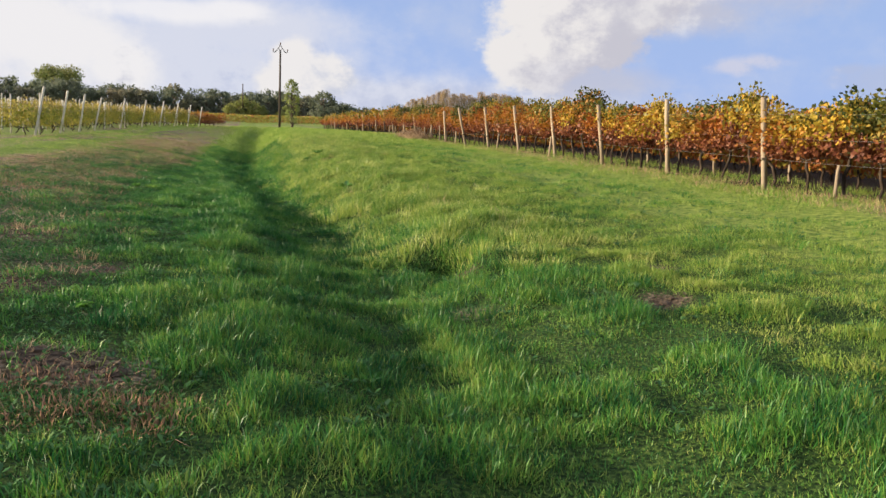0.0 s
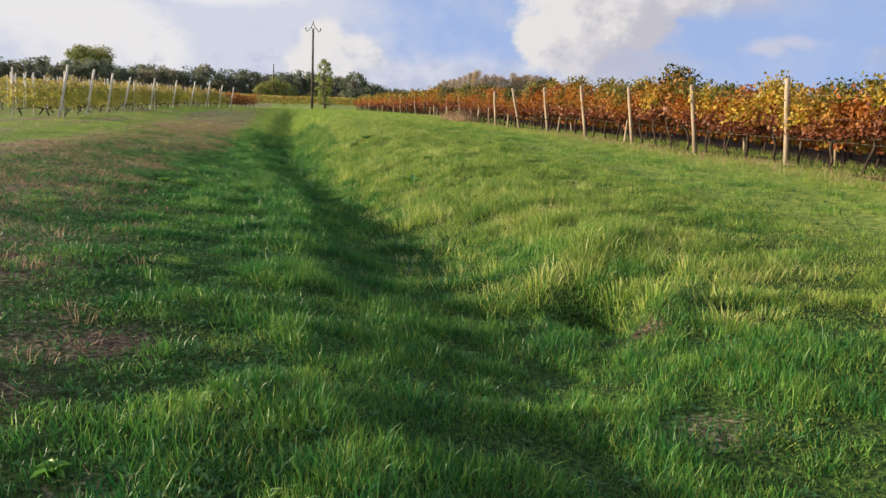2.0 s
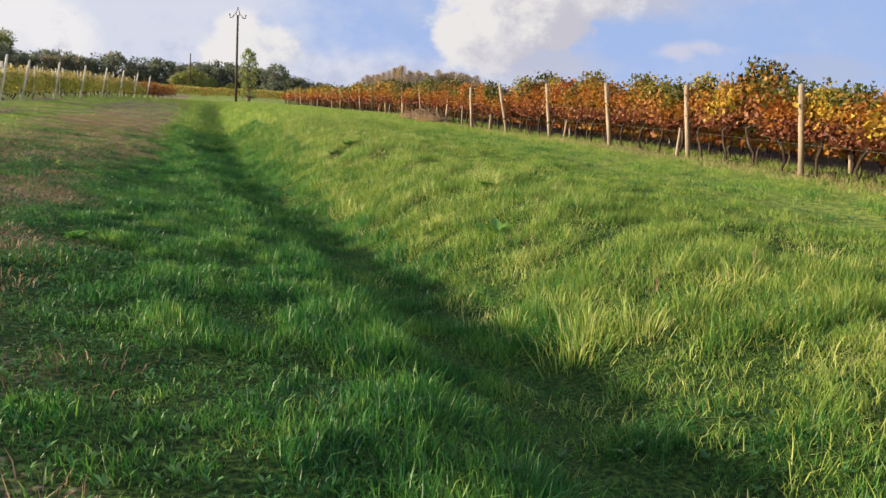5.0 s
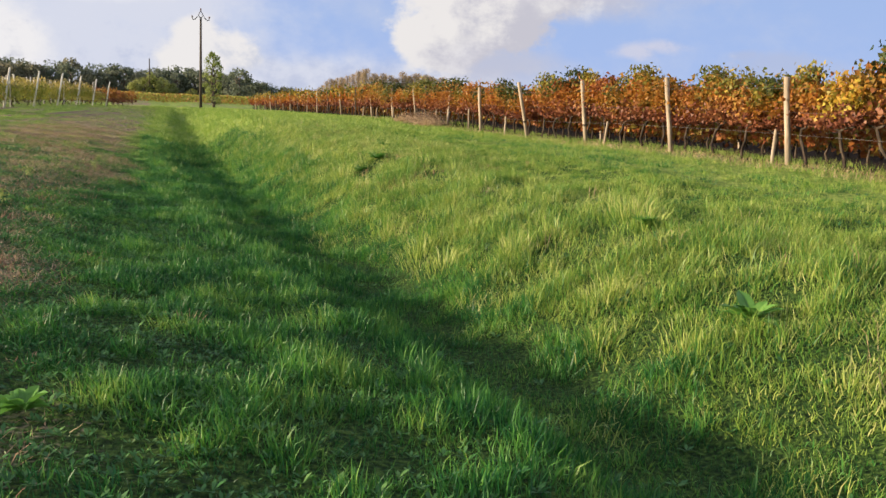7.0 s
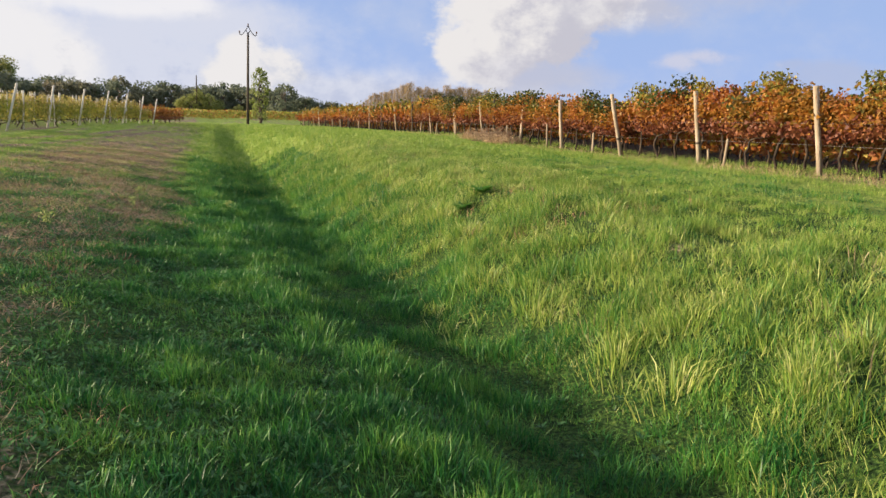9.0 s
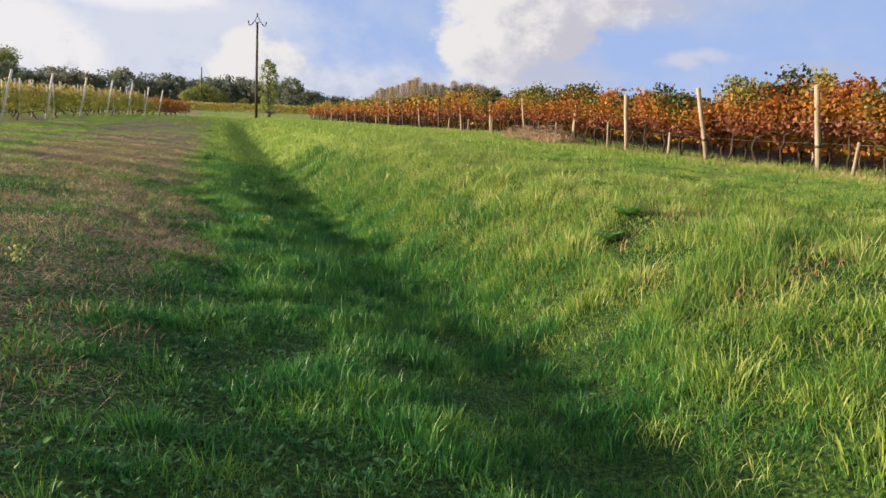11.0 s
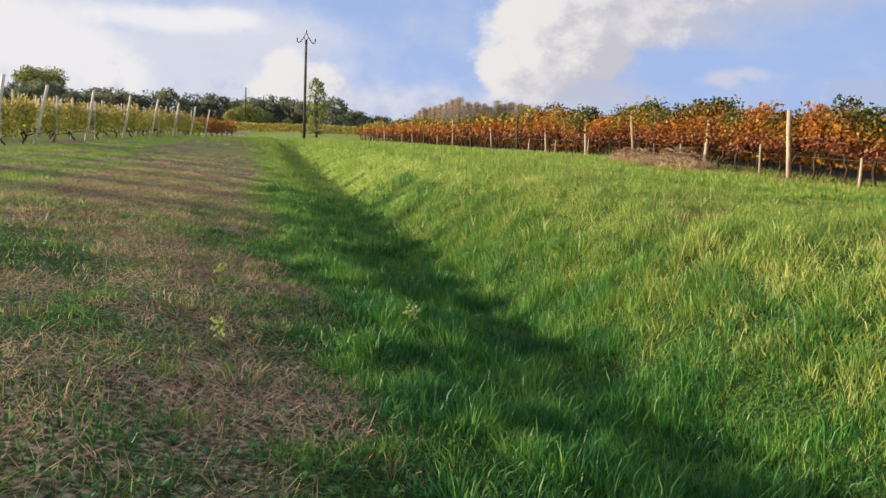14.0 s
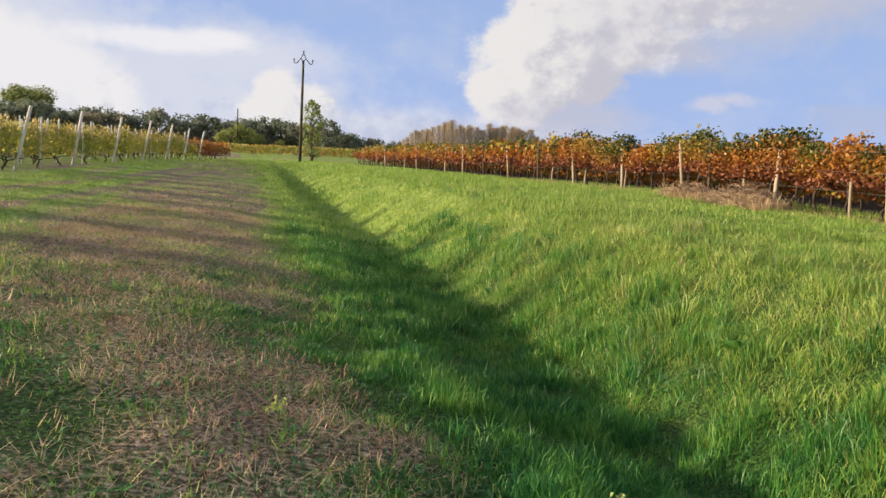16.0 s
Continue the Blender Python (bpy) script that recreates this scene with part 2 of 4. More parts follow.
M_YOUNG_TOP = material("young_vine_tips", [(0.0, (0.13, 0.12, 0.05)), (0.4, (0.32, 0.28, 0.1)), (0.75, (0.5, 0.42, 0.16)), (1.0, (0.5, 0.3, 0.14))], 0.8, 0.5, island=0.55, per_object=0.3, glow_through=0.42, through=(1.1, 1.0, 0.85))
M_BARK = material("vine_bark", [(0.0, (0.02, 0.015, 0.011)), (0.6, (0.055, 0.04, 0.03)), (1.0, (0.11, 0.085, 0.065))], 14, 0.95, bump=0.8, bump_scale=60, stretch=(1, 1, 0.3))
M_TRUNK = material("tree_bark", [(0.0, (0.05, 0.04, 0.03)), (0.6, (0.13, 0.10, 0.075)), (1.0, (0.2, 0.17, 0.13))], 3, 0.95, bump=0.8, bump_scale=12, stretch=(1, 1, 0.3))
M_POST = material("weathered_wood", [(0.0, (0.16, 0.125, 0.09)), (0.5, (0.33, 0.265, 0.195)), (1.0, (0.5, 0.42, 0.33))], 9, 0.9, bump=0.6, bump_scale=70, per_object=0.4, stretch=(1, 1, 0.12))
M_POST_PALE = material("pale_wood", [(0.0, (0.52, 0.48, 0.43)), (0.5, (0.68, 0.64, 0.58)), (1.0, (0.8, 0.77, 0.72))], 9, 0.85, bump=0.5, bump_scale=70, per_object=0.4, stretch=(1, 1, 0.12))
M_POST_DARK = material("tarred_wood", [(0.0, (0.04, 0.032, 0.026)), (1.0, (0.11, 0.09, 0.07))], 9, 0.9, bump=0.5, bump_scale=70, stretch=(1, 1, 0.12))
M_WIRE = material("galvanised_wire", [(0.0, (0.28, 0.28, 0.28)), (1.0, (0.45, 0.45, 0.44))], 5, 0.45, metal=0.9)
M_IRON = material("dark_iron", [(0.0, (0.04, 0.04, 0.045)), (1.0, (0.10, 0.10, 0.105))], 6, 0.6, metal=0.6)
M_GLASS = material("insulator_glaze", [(0.0, (0.10, 0.05, 0.03)), (1.0, (0.16, 0.08, 0.05))], 6, 0.2)
M_SOIL_CLOD = material("soil_clod", [(0.0, (0.05, 0.035, 0.025)), (0.6, (0.1, 0.072, 0.05)), (1.0, (0.18, 0.13, 0.095))], 12, 0.95, bump=0.9, bump_scale=50)
M_TWIG = material("pruned_twigs", [(0.0, (0.13, 0.08, 0.05)), (0.5, (0.28, 0.19, 0.12)), (1.0, (0.42, 0.32, 0.22))], 4, 0.9, island=0.7)
M_OAK = material("oak_leaves", [(0.0, (0.08, 0.12, 0.035)), (0.5, (0.17, 0.22, 0.07)), (0.8, (0.27, 0.27, 0.09)), (1.0, (0.36, 0.28, 0.10))], 0.12, 0.6, island=0.45, per_object=0.35, glow_through=0.42)
# Distance haze is mixed into these leaf colours: greyer, paler, little contrast.
M_WOOD_HAZED = material("hazed_woodland_leaves", [(0.0, (0.11, 0.14, 0.1)), (0.45, (0.15, 0.18, 0.125)), (0.75, (0.21, 0.205, 0.14)), (1.0, (0.28, 0.23, 0.155))], 0.06, 0.8, island=0.2, per_object=0.55, glow_through=0.5)
M_POPLAR = material("poplar_leaves", [(0.0, (0.12, 0.17, 0.045)), (0.5, (0.24, 0.29, 0.085)), (1.0, (0.4, 0.38, 0.13))], 0.3, 0.6, island=0.5, per_object=0.2, glow_through=0.42)
M_LIME = material("yellowing_leaves", [(0.0, (0.14, 0.18, 0.055)), (0.5, (0.25, 0.28, 0.08)), (1.0, (0.4, 0.38, 0.12))], 0.2, 0.6, island=0.4, per_object=0.3, glow_through=0.42)
M_BARE = material("bare_twigs", [(0.0, (0.25, 0.19, 0.12)), (0.5, (0.34, 0.26, 0.16)), (1.0, (0.42, 0.33, 0.21))], 0.1, 0.9, island=0.5, glow_through=0.4)
M_BERRY = material("dry_flower", [(0.0, (0.2, 0.3, 0.07)), (1.0, (0.5, 0.52, 0.2))], 4, 0.8, island=0.6, glow_through=0.3)


def ground_material():
    m = bpy.data.materials.new("field_ground")
    m.use_nodes = True
    nodes, links = m.node_tree.nodes, m.node_tree.links
    p = nodes["Principled BSDF"]
    p.inputs["Roughness"].default_value, p.inputs["Specular IOR Level"].default_value = 0.95, 0.15
    where = nodes.new("ShaderNodeNewGeometry").outputs["Position"]

    def noisy(scale, detail, stops):
        n = nodes.new("ShaderNodeTexNoise")
        n.inputs["Scale"].default_value, n.inputs["Detail"].default_value = scale, detail
        links.new(where, n.inputs["Vector"])
        r = nodes.new("ShaderNodeValToRGB")
        while len(r.color_ramp.elements) < len(stops):
            r.color_ramp.elements.new(0.5)
        for e, (at, c) in zip(r.color_ramp.elements, stops):
            e.position, e.color = at, (*c, 1)
        links.new(n.outputs[0], r.inputs[0])
        return r.outputs[0], n.outputs[0]

    def mixed(f, a, b, mode="MIX"):
        n = nodes.new("ShaderNodeMix")
        n.data_type, n.blend_type = "RGBA", mode
        if isinstance(f, float):
            n.inputs[0].default_value = f
        else:
            links.new(f, n.inputs[0])
        links.new(a, n.inputs[6])
        links.new(b, n.inputs[7])
        return n.outputs[2]

    # near-black green: the shade between the blades is put into the ground colour
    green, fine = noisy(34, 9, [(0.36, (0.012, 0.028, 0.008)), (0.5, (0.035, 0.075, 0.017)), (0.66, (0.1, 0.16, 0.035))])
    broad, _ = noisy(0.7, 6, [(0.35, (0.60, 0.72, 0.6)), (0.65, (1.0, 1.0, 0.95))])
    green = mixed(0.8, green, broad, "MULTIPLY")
    # open ground has a lighter, sunlit green without that darkening
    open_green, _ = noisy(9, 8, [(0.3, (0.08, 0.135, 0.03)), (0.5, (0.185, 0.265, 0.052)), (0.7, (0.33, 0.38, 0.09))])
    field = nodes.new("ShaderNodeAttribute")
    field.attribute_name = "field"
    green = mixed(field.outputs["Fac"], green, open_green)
    brown, grit = noisy(26, 10, [(0.36, (0.035, 0.026, 0.019)), (0.5, (0.17, 0.128, 0.088)), (0.64, (0.43, 0.345, 0.235))])
    dry = nodes.new("ShaderNodeAttribute")
    dry.attribute_name = "dry"
    wob = nodes.new("ShaderNodeMath")
    wob.operation = "MULTIPLY_ADD"
    links.new(grit, wob.inputs[0])
    wob.inputs[1].default_value = 0.9
    links.new(dry.outputs["Fac"], wob.inputs[2])
    mask = nodes.new("ShaderNodeMapRange")
    links.new(wob.outputs[0], mask.inputs[0])
    mask.inputs[1].default_value, mask.inputs[2].default_value = 0.72, 1.12
    # darkest soil, beneath the old vine rows and in the wet spots
    dark_soil, _ = noisy(16, 8, [(0.3, (0.018, 0.013, 0.01)), (0.5, (0.042, 0.03, 0.022)), (0.72, (0.09, 0.064, 0.045))])
    soil_mask = nodes.new("ShaderNodeAttribute")
    soil_mask.attribute_name = "dark_soil"
    links.new(mixed(soil_mask.outputs["Fac"], mixed(mask.outputs[0], green, brown), dark_soil), p.inputs["Base Color"])
    b = nodes.new("ShaderNodeBump")
    b.inputs["Strength"].default_value, b.inputs["Distance"].default_value = 0.9, 0.05
    links.new(fine, b.inputs["Height"])
    links.new(b.outputs[0], p.inputs["Normal"])
    return m


M_GROUND = ground_material()


# ---- building helpers ----
def mesh_from(name, verts, faces_flat, sizes, mat, smooth=False):
    """A mesh from arrays: vertices, the corners of all faces in a row, and each face's number of corners."""
    me = bpy.data.meshes.new(name)
    verts = np.asarray(verts, dtype=np.float32)
    corners, sizes = np.asarray(faces_flat, dtype=np.int32).ravel(), np.asarray(sizes, dtype=np.int32)
    me.vertices.add(len(verts))
    me.vertices.foreach_set("co", verts.ravel())
    me.loops.add(len(corners))
    me.loops.foreach_set("vertex_index", corners)
    me.polygons.add(len(sizes))
    starts = np.concatenate(([0], np.cumsum(sizes)[:-1])).astype(np.int32)
    me.polygons.foreach_set("loop_start", starts)
    me.polygons.foreach_set("loop_total", sizes)
    if smooth:
        me.polygons.foreach_set("use_smooth", np.ones(len(sizes), dtype=bool))
    me.materials.append(mat)
    me.update()
    return me


def part(name, bm, mat, parent=None, label=""):
    me = bpy.data.meshes.new(name)
    bm.to_mesh(me)
    bm.free()
    me.materials.append(mat)
    ob = new(name, me)
    ob.parent = parent
    return tagged(ob, label)


def thing(name, label, category, group="", kind=""):
    return tagged(new(name), label, category, group, kind)


def tube(bm, points, radii, sides=8, cap=True):
    """A round, tapering tube along points."""
    rings = []
    for i, p in enumerate(points):
        a, b = points[max(i - 1, 0)], points[min(i + 1, len(points) - 1)]
        axis = (Vector(b) - Vector(a)).normalized()
        side = axis.cross(Vector((0.31, 0.95, 0.05))).normalized()
        other = axis.cross(side)
        rings.append([bm.verts.new(Vector(p) + (side * math.cos(k * 6.28319 / sides) + other * math.sin(k * 6.28319 / sides)) * radii[i]) for k in range(sides)])
    for lo, hi in zip(rings, rings[1:]):
        for k in range(sides):
            f = bm.faces.new((lo[k], lo[(k + 1) % sides], hi[(k + 1) % sides], hi[k]))
            f.smooth = True
    if cap:
        bm.faces.new(rings[0][::-1])
        bm.faces.new(rings[-1])
    return bm


def lattice(ix, iy, seed):
    h = (ix.astype(np.int64) * 374761393 + iy.astype(np.int64) * 668265263 + seed * 974711) & 0x7FFFFFFF
    h = ((h ^ (h >> 13)) * 1274126177) & 0x7FFFFFFF
    return ((h ^ (h >> 16)) & 0xFFFF) / 65535.0


def fbm(x, y, size, seed, octaves=3):
    """Smooth noise from 0 to 1 with lumps of that size in metres."""
    x, y = np.asarray(x, dtype=float), np.asarray(y, dtype=float)
    total, weight, amount = 0.0, 0.0, 1.0
    for o in range(octaves):
        u, v = x / size * 2 ** o + 37.7 * o, y / size * 2 ** o + 11.3 * o
        iu, iv = np.floor(u), np.floor(v)
        fu, fv = u - iu, v - iv
        fu, fv = fu * fu * (3 - 2 * fu), fv * fv * (3 - 2 * fv)
        a, b = lattice(iu, iv, seed + o), lattice(iu + 1, iv, seed + o)
        c, d = lattice(iu, iv + 1, seed + o), lattice(iu + 1, iv + 1, seed + o)
        total = total + amount * ((a * (1 - fu) + b * fu) * (1 - fv) + (c * (1 - fu) + d * fu) * fv)
        weight += amount
        amount *= 0.5
    return total / weight


# ---- the lie of the land ----
def swale_x(y):
    return np.interp(y, [-10, 5, 17, 31, 60, 113], [1.9, 1.6, 0.85, 0.45, 0.75, 2.4])


def lip_x(y):
    """The edge from which the ground drops into the swale."""
    return np.interp(y, [-10, 2, 6, 10, 14, 18, 24, 31, 60, 113], [0.5, 0.25, 0.1, 0.38, 0.25, -0.3, -0.75, -1.0, -0.35, 1.5])


def land(x, y):
    """Height of the field: a grassy swale between a low berm and a bank that rises towards the old vines."""
    x, y = np.asarray(x, dtype=float), np.asarray(y, dtype=float)
    left = np.interp(y, [-30, 10, 33, 56, 69, 82, 113, 160], [0.25, 0.5, 0.74, 1.02, 1.35, 1.66, 1.85, 1.9])
    right = np.interp(y, [-30, 11, 27, 35, 41, 47, 80, 113, 160], [0.12, 0.58, 0.95, 1.02, 1.2, 1.4, 1.76, 1.95, 1.95])
    floor_z = np.interp(y, [-10, 5, 10, 17, 25, 32, 40, 60, 85, 113], [-0.12, -0.18, -0.21, -0.23, -0.23, -0.17, 0.0, 0.5, 1.12, 1.72])
    bank = np.interp(y, [-10, 5, 12, 16, 30, 36, 47, 80, 113], [0.0, 0.12, 0.36, 0.52, 0.95, 1.12, 1.4, 1.72, 1.92])
    lip = np.interp(y, [-10, 2, 6, 10, 14, 18, 24, 31, 40, 60, 85, 113], [-0.05, 0.0, 0.05, 0.05, 0.03, -0.03, 0.02, 0.09, 0.28, 0.82, 1.36, 1.8])
    berm = np.interp(y, [-10, 5, 14, 28, 40, 60, 85, 113], [0.26, 0.3, 0.33, 0.38, 0.56, 1.0, 1.45, 1.8])
    sx, lx = swale_x(y), lip_x(y)
    knots = [(-7.0 + 0 * x, left), (-3.2 + 0 * x, berm), (lx, lip), (sx - 0.25, floor_z),
             (sx + 0.3, floor_z), (sx + 1.25, floor_z + (bank - floor_z) * 0.52), (sx + 2.2, bank * 0.93), (sx + 3.8, bank), (10.4 + 0 * x, right)]
    z = np.where(x < knots[0][0], left, right)
    for (xa, za), (xb, zb) in zip(knots, knots[1:]):
        t = np.clip((x - xa) / (xb - xa), 0, 1)
        t = t * 0.75 + (t * t * (3 - 2 * t)) * 0.25
        z = np.where((x >= xa) & (x < xb), za + (zb - za) * t, z)
    z = z + np.clip(-7 - x, 0, 60) * 0.008 + np.clip(x - 10.4, 0, 60) * 0.006
    z = z + (np.clip(y, 113, 260) - 113) * 0.018
    near = np.clip(1.3 - np.hypot(x, y - 20) / 90, 0, 1)
    z = z + near * ((fbm(x, y, 1.7, 5, 2) - 0.5) * 0.07 + (fbm(x, y, 0.46, 31, 2) - 0.5) * 0.09 * np.interp(x, [-2.2, -0.9, 4.5, 6.5], [0.6, 1, 1, 0.6]))
    # a rain-washed hole in the bank
    z = z - 0.7 * np.exp(-((((x - 2.5) / 0.26) ** 2 + ((y - 5.75) / 0.34) ** 2) ** 1.5))
    z = z + 0.16 * np.exp(-(((x - 2.95) / 0.3) ** 2 + ((y - 5.5) / 0.45) ** 2)) + 0.14 * np.exp(-(((x - 2.5) / 0.4) ** 2 + ((y - 6.9) / 0.5) ** 2))
    z = z + 0.12 * np.exp(-(((x - 3.1) / 0.5) ** 2 + ((y - 7.6) / 0.7) ** 2))
    for px, py in ((3.36, 5.08), (4.39, 4.5), (3.83, 2.96), (2.6, 5.1)):
        z = z - 0.06 * np.exp(-(((x - px) / 0.22) ** 2 + ((y - py) / 0.3) ** 2))
    return z


def row_end(y):
    """Where the rows of young vines end at the track."""
    return np.interp(y, [30, 55.5, 112], [-8.5, -9.1, -1.75])


def dryness(x, y):
    """0 for lush grass, 1 for bare or straw-covered ground."""
    x, y = np.asarray(x, dtype=float), np.asarray(y, dtype=float)
    n = 0.6 * fbm(x, y, 1.1, 21, 3) + 0.55 * fbm(x, y * 0.6, 3.1, 27, 2) - 0.075
    edge = np.interp(y, [-2, 8, 12, 18, 25, 40, 70], [-0.35, -0.55, -1.0, -1.7, -1.1, -1.3, 0.0])
    d = np.where((x < edge) & (x > -4.9), np.interp(y, [0, 12, 20, 30], [0.26, 0.32, 0.52, 0.6]), 0.0) * np.clip((edge - x) / 0.9, 0, 1)
    d = np.where(x <= -4.9, 0.18 + 0.2 * np.sin((x + 5.6) * 3.3), d)
    d = d + np.exp(-((x - 10.1) / 0.9) ** 2) * 0.42 + np.where(x > 10.6, 0.2, 0)
    d = np.where((x < row_end(y) + 0.3) & (y > 33) & (y < 111), 0.42, d)
    ruts = np.exp(-((x + 7.2 - (y - 45) * 0.12) / 0.24) ** 2) + np.exp(-((x + 5.7 - (y - 45) * 0.12) / 0.24) ** 2)
    d = d + 0.8 * ruts * np.clip((y - 25) / 10, 0, 1)
    for px, py, r in ((3.36, 5.08, 0.2), (4.39, 4.5, 0.22), (3.83, 2.96, 0.24), (2.6, 5.15, 0.17), (-0.38, 1.2, 0.28), (-0.75, 1.35, 0.3), (-0.97, 24.6, 0.35), (-1.7, 26.5, 0.7),
                      (2.9, 20.1, 0.14), (2.6, 17.7, 0.16), (-2.4, 29.7, 0.5), (-1.5, 29.7, 0.4), (2.2, 3.4, 0.3), (1.4, 8.3, 0.2), (-1.4, 3.4, 0.3), (-2.0, 6.2, 0.4), (-2.9, 11.5, 0.6), (-0.9, 4.4, 0.22), (-0.6, 2.6, 0.2), (-1.3, 8.6, 0.3)):
        d = d + 0.8 * np.exp(-((x - px) ** 2 + (y - py) ** 2) / (r * r) * (0.5 + 1.1 * fbm(x, y, 0.25, 51, 2)))
    return np.clip(d + (n - 0.5) * 1.6 * np.clip(0.25 + d * 1.6, 0, 1), 0, 1)


def axis_ticks(dense_lo, dense_hi, step, far, grow=1.13):
    ticks = list(np.arange(dense_lo, dense_hi + step / 2, step))
    s, v = step, dense_hi
    while v < far:
        s *= grow
        v += s
        ticks.append(v)
    s, v = step, dense_lo
    while v > -far:
        s *= grow
        v -= s
        ticks.insert(0, v)
    return np.array(ticks)


gx, gy = axis_ticks(-7, 11, 0.18, 2600), axis_ticks(-3, 42, 0.24, 2600, 1.06)
GX, GY = np.meshgrid(gx, gy)
GZ = land(GX, GY)
nx, ny = len(gx), len(gy)
index = np.arange(nx * ny).reshape(ny, nx)
quads = np.stack([index[:-1, :-1], index[:-1, 1:], index[1:, 1:], index[1:, :-1]], axis=-1).reshape(-1, 4)
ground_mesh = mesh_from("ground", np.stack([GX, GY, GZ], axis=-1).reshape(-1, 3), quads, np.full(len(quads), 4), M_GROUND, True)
stain = ground_mesh.attributes.new("dry", "FLOAT", "POINT")
stain.data.foreach_set("value", dryness(GX, GY).astype(np.float32).ravel())
soil_mask = ground_mesh.attributes.new("dark_soil", "FLOAT", "POINT")
wet = sum(np.exp(-(((GX - px) / r) ** 2 + ((GY - py) / r) ** 2)) for px, py, r in ((3.36, 5.08, 0.3), (4.39, 4.5, 0.3), (3.83, 2.96, 0.3), (2.6, 5.15, 0.25), (-0.75, 1.35, 0.4), (-1.4, 3.4, 0.5), (-2.0, 6.2, 0.6), (-0.9, 4.4, 0.35)))
soil_mask.data.foreach_set("value", np.clip(0.85 * wet + (np.clip((GX - 10.3 - 0.5 * (fbm(GX, GY, 0.7, 81, 2) - 0.5)) / 0.25, 0, 1) * (GY > 4) * (GY < 113) * (GX < 60)), 0, 1).astype(np.float32).ravel())
# where the ground takes the lighter green instead of the gap-darkened one
open_field = ground_mesh.attributes.new("field", "FLOAT", "POINT")
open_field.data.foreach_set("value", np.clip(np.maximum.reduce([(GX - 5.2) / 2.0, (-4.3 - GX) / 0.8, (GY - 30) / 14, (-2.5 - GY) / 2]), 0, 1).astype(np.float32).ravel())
tagged(new("ground", ground_mesh), "grassy field with a shallow swale, straw patches and bare soil", "ground", kind="structure")


def ground_at(x, y):
    return float(land(x, y))


# ---- vines and posts ----
def leaf_cloud(name, centres, normals, sizes, rng, mat, simple=False):
    """Lobed leaves, each folded along its rib, at the given places."""
    n = len(centres)
    outline = np.array([(0, 0), (0.62, 0.16), (0.48, 0.74), (0, 1.05), (-0.48, 0.74), (-0.62, 0.16)])
    normals = normals / np.linalg.norm(normals, axis=1, keepdims=True)
    spin = rng.normal(size=(n, 3))
    u = np.cross(normals, spin)
    u /= np.linalg.norm(u, axis=1, keepdims=True)
    v = np.cross(normals, u)
    fold = np.abs(outline[:, 0]) * 0.35
    verts = centres[:, None, :] + sizes[:, None, None] * (u[:, None, :] * outline[None, :, 0, None] + v[:, None, :] * (outline[None, :, 1, None] - 0.5) + normals[:, None, :] * fold[None, :, None])
    if simple:
        verts = verts[:, [0, 1, 3, 5], :]
        return mesh_from(name, verts.reshape(-1, 3), np.arange(n * 4), np.full(n, 4), mat)
    base = np.arange(n)[:, None] * 6
    tri = np.array([0, 1, 2, 3, 0, 3, 4, 5])
    return mesh_from(name, verts.reshape(-1, 3), base + tri[None, :], np.full(n * 2, 4), mat)


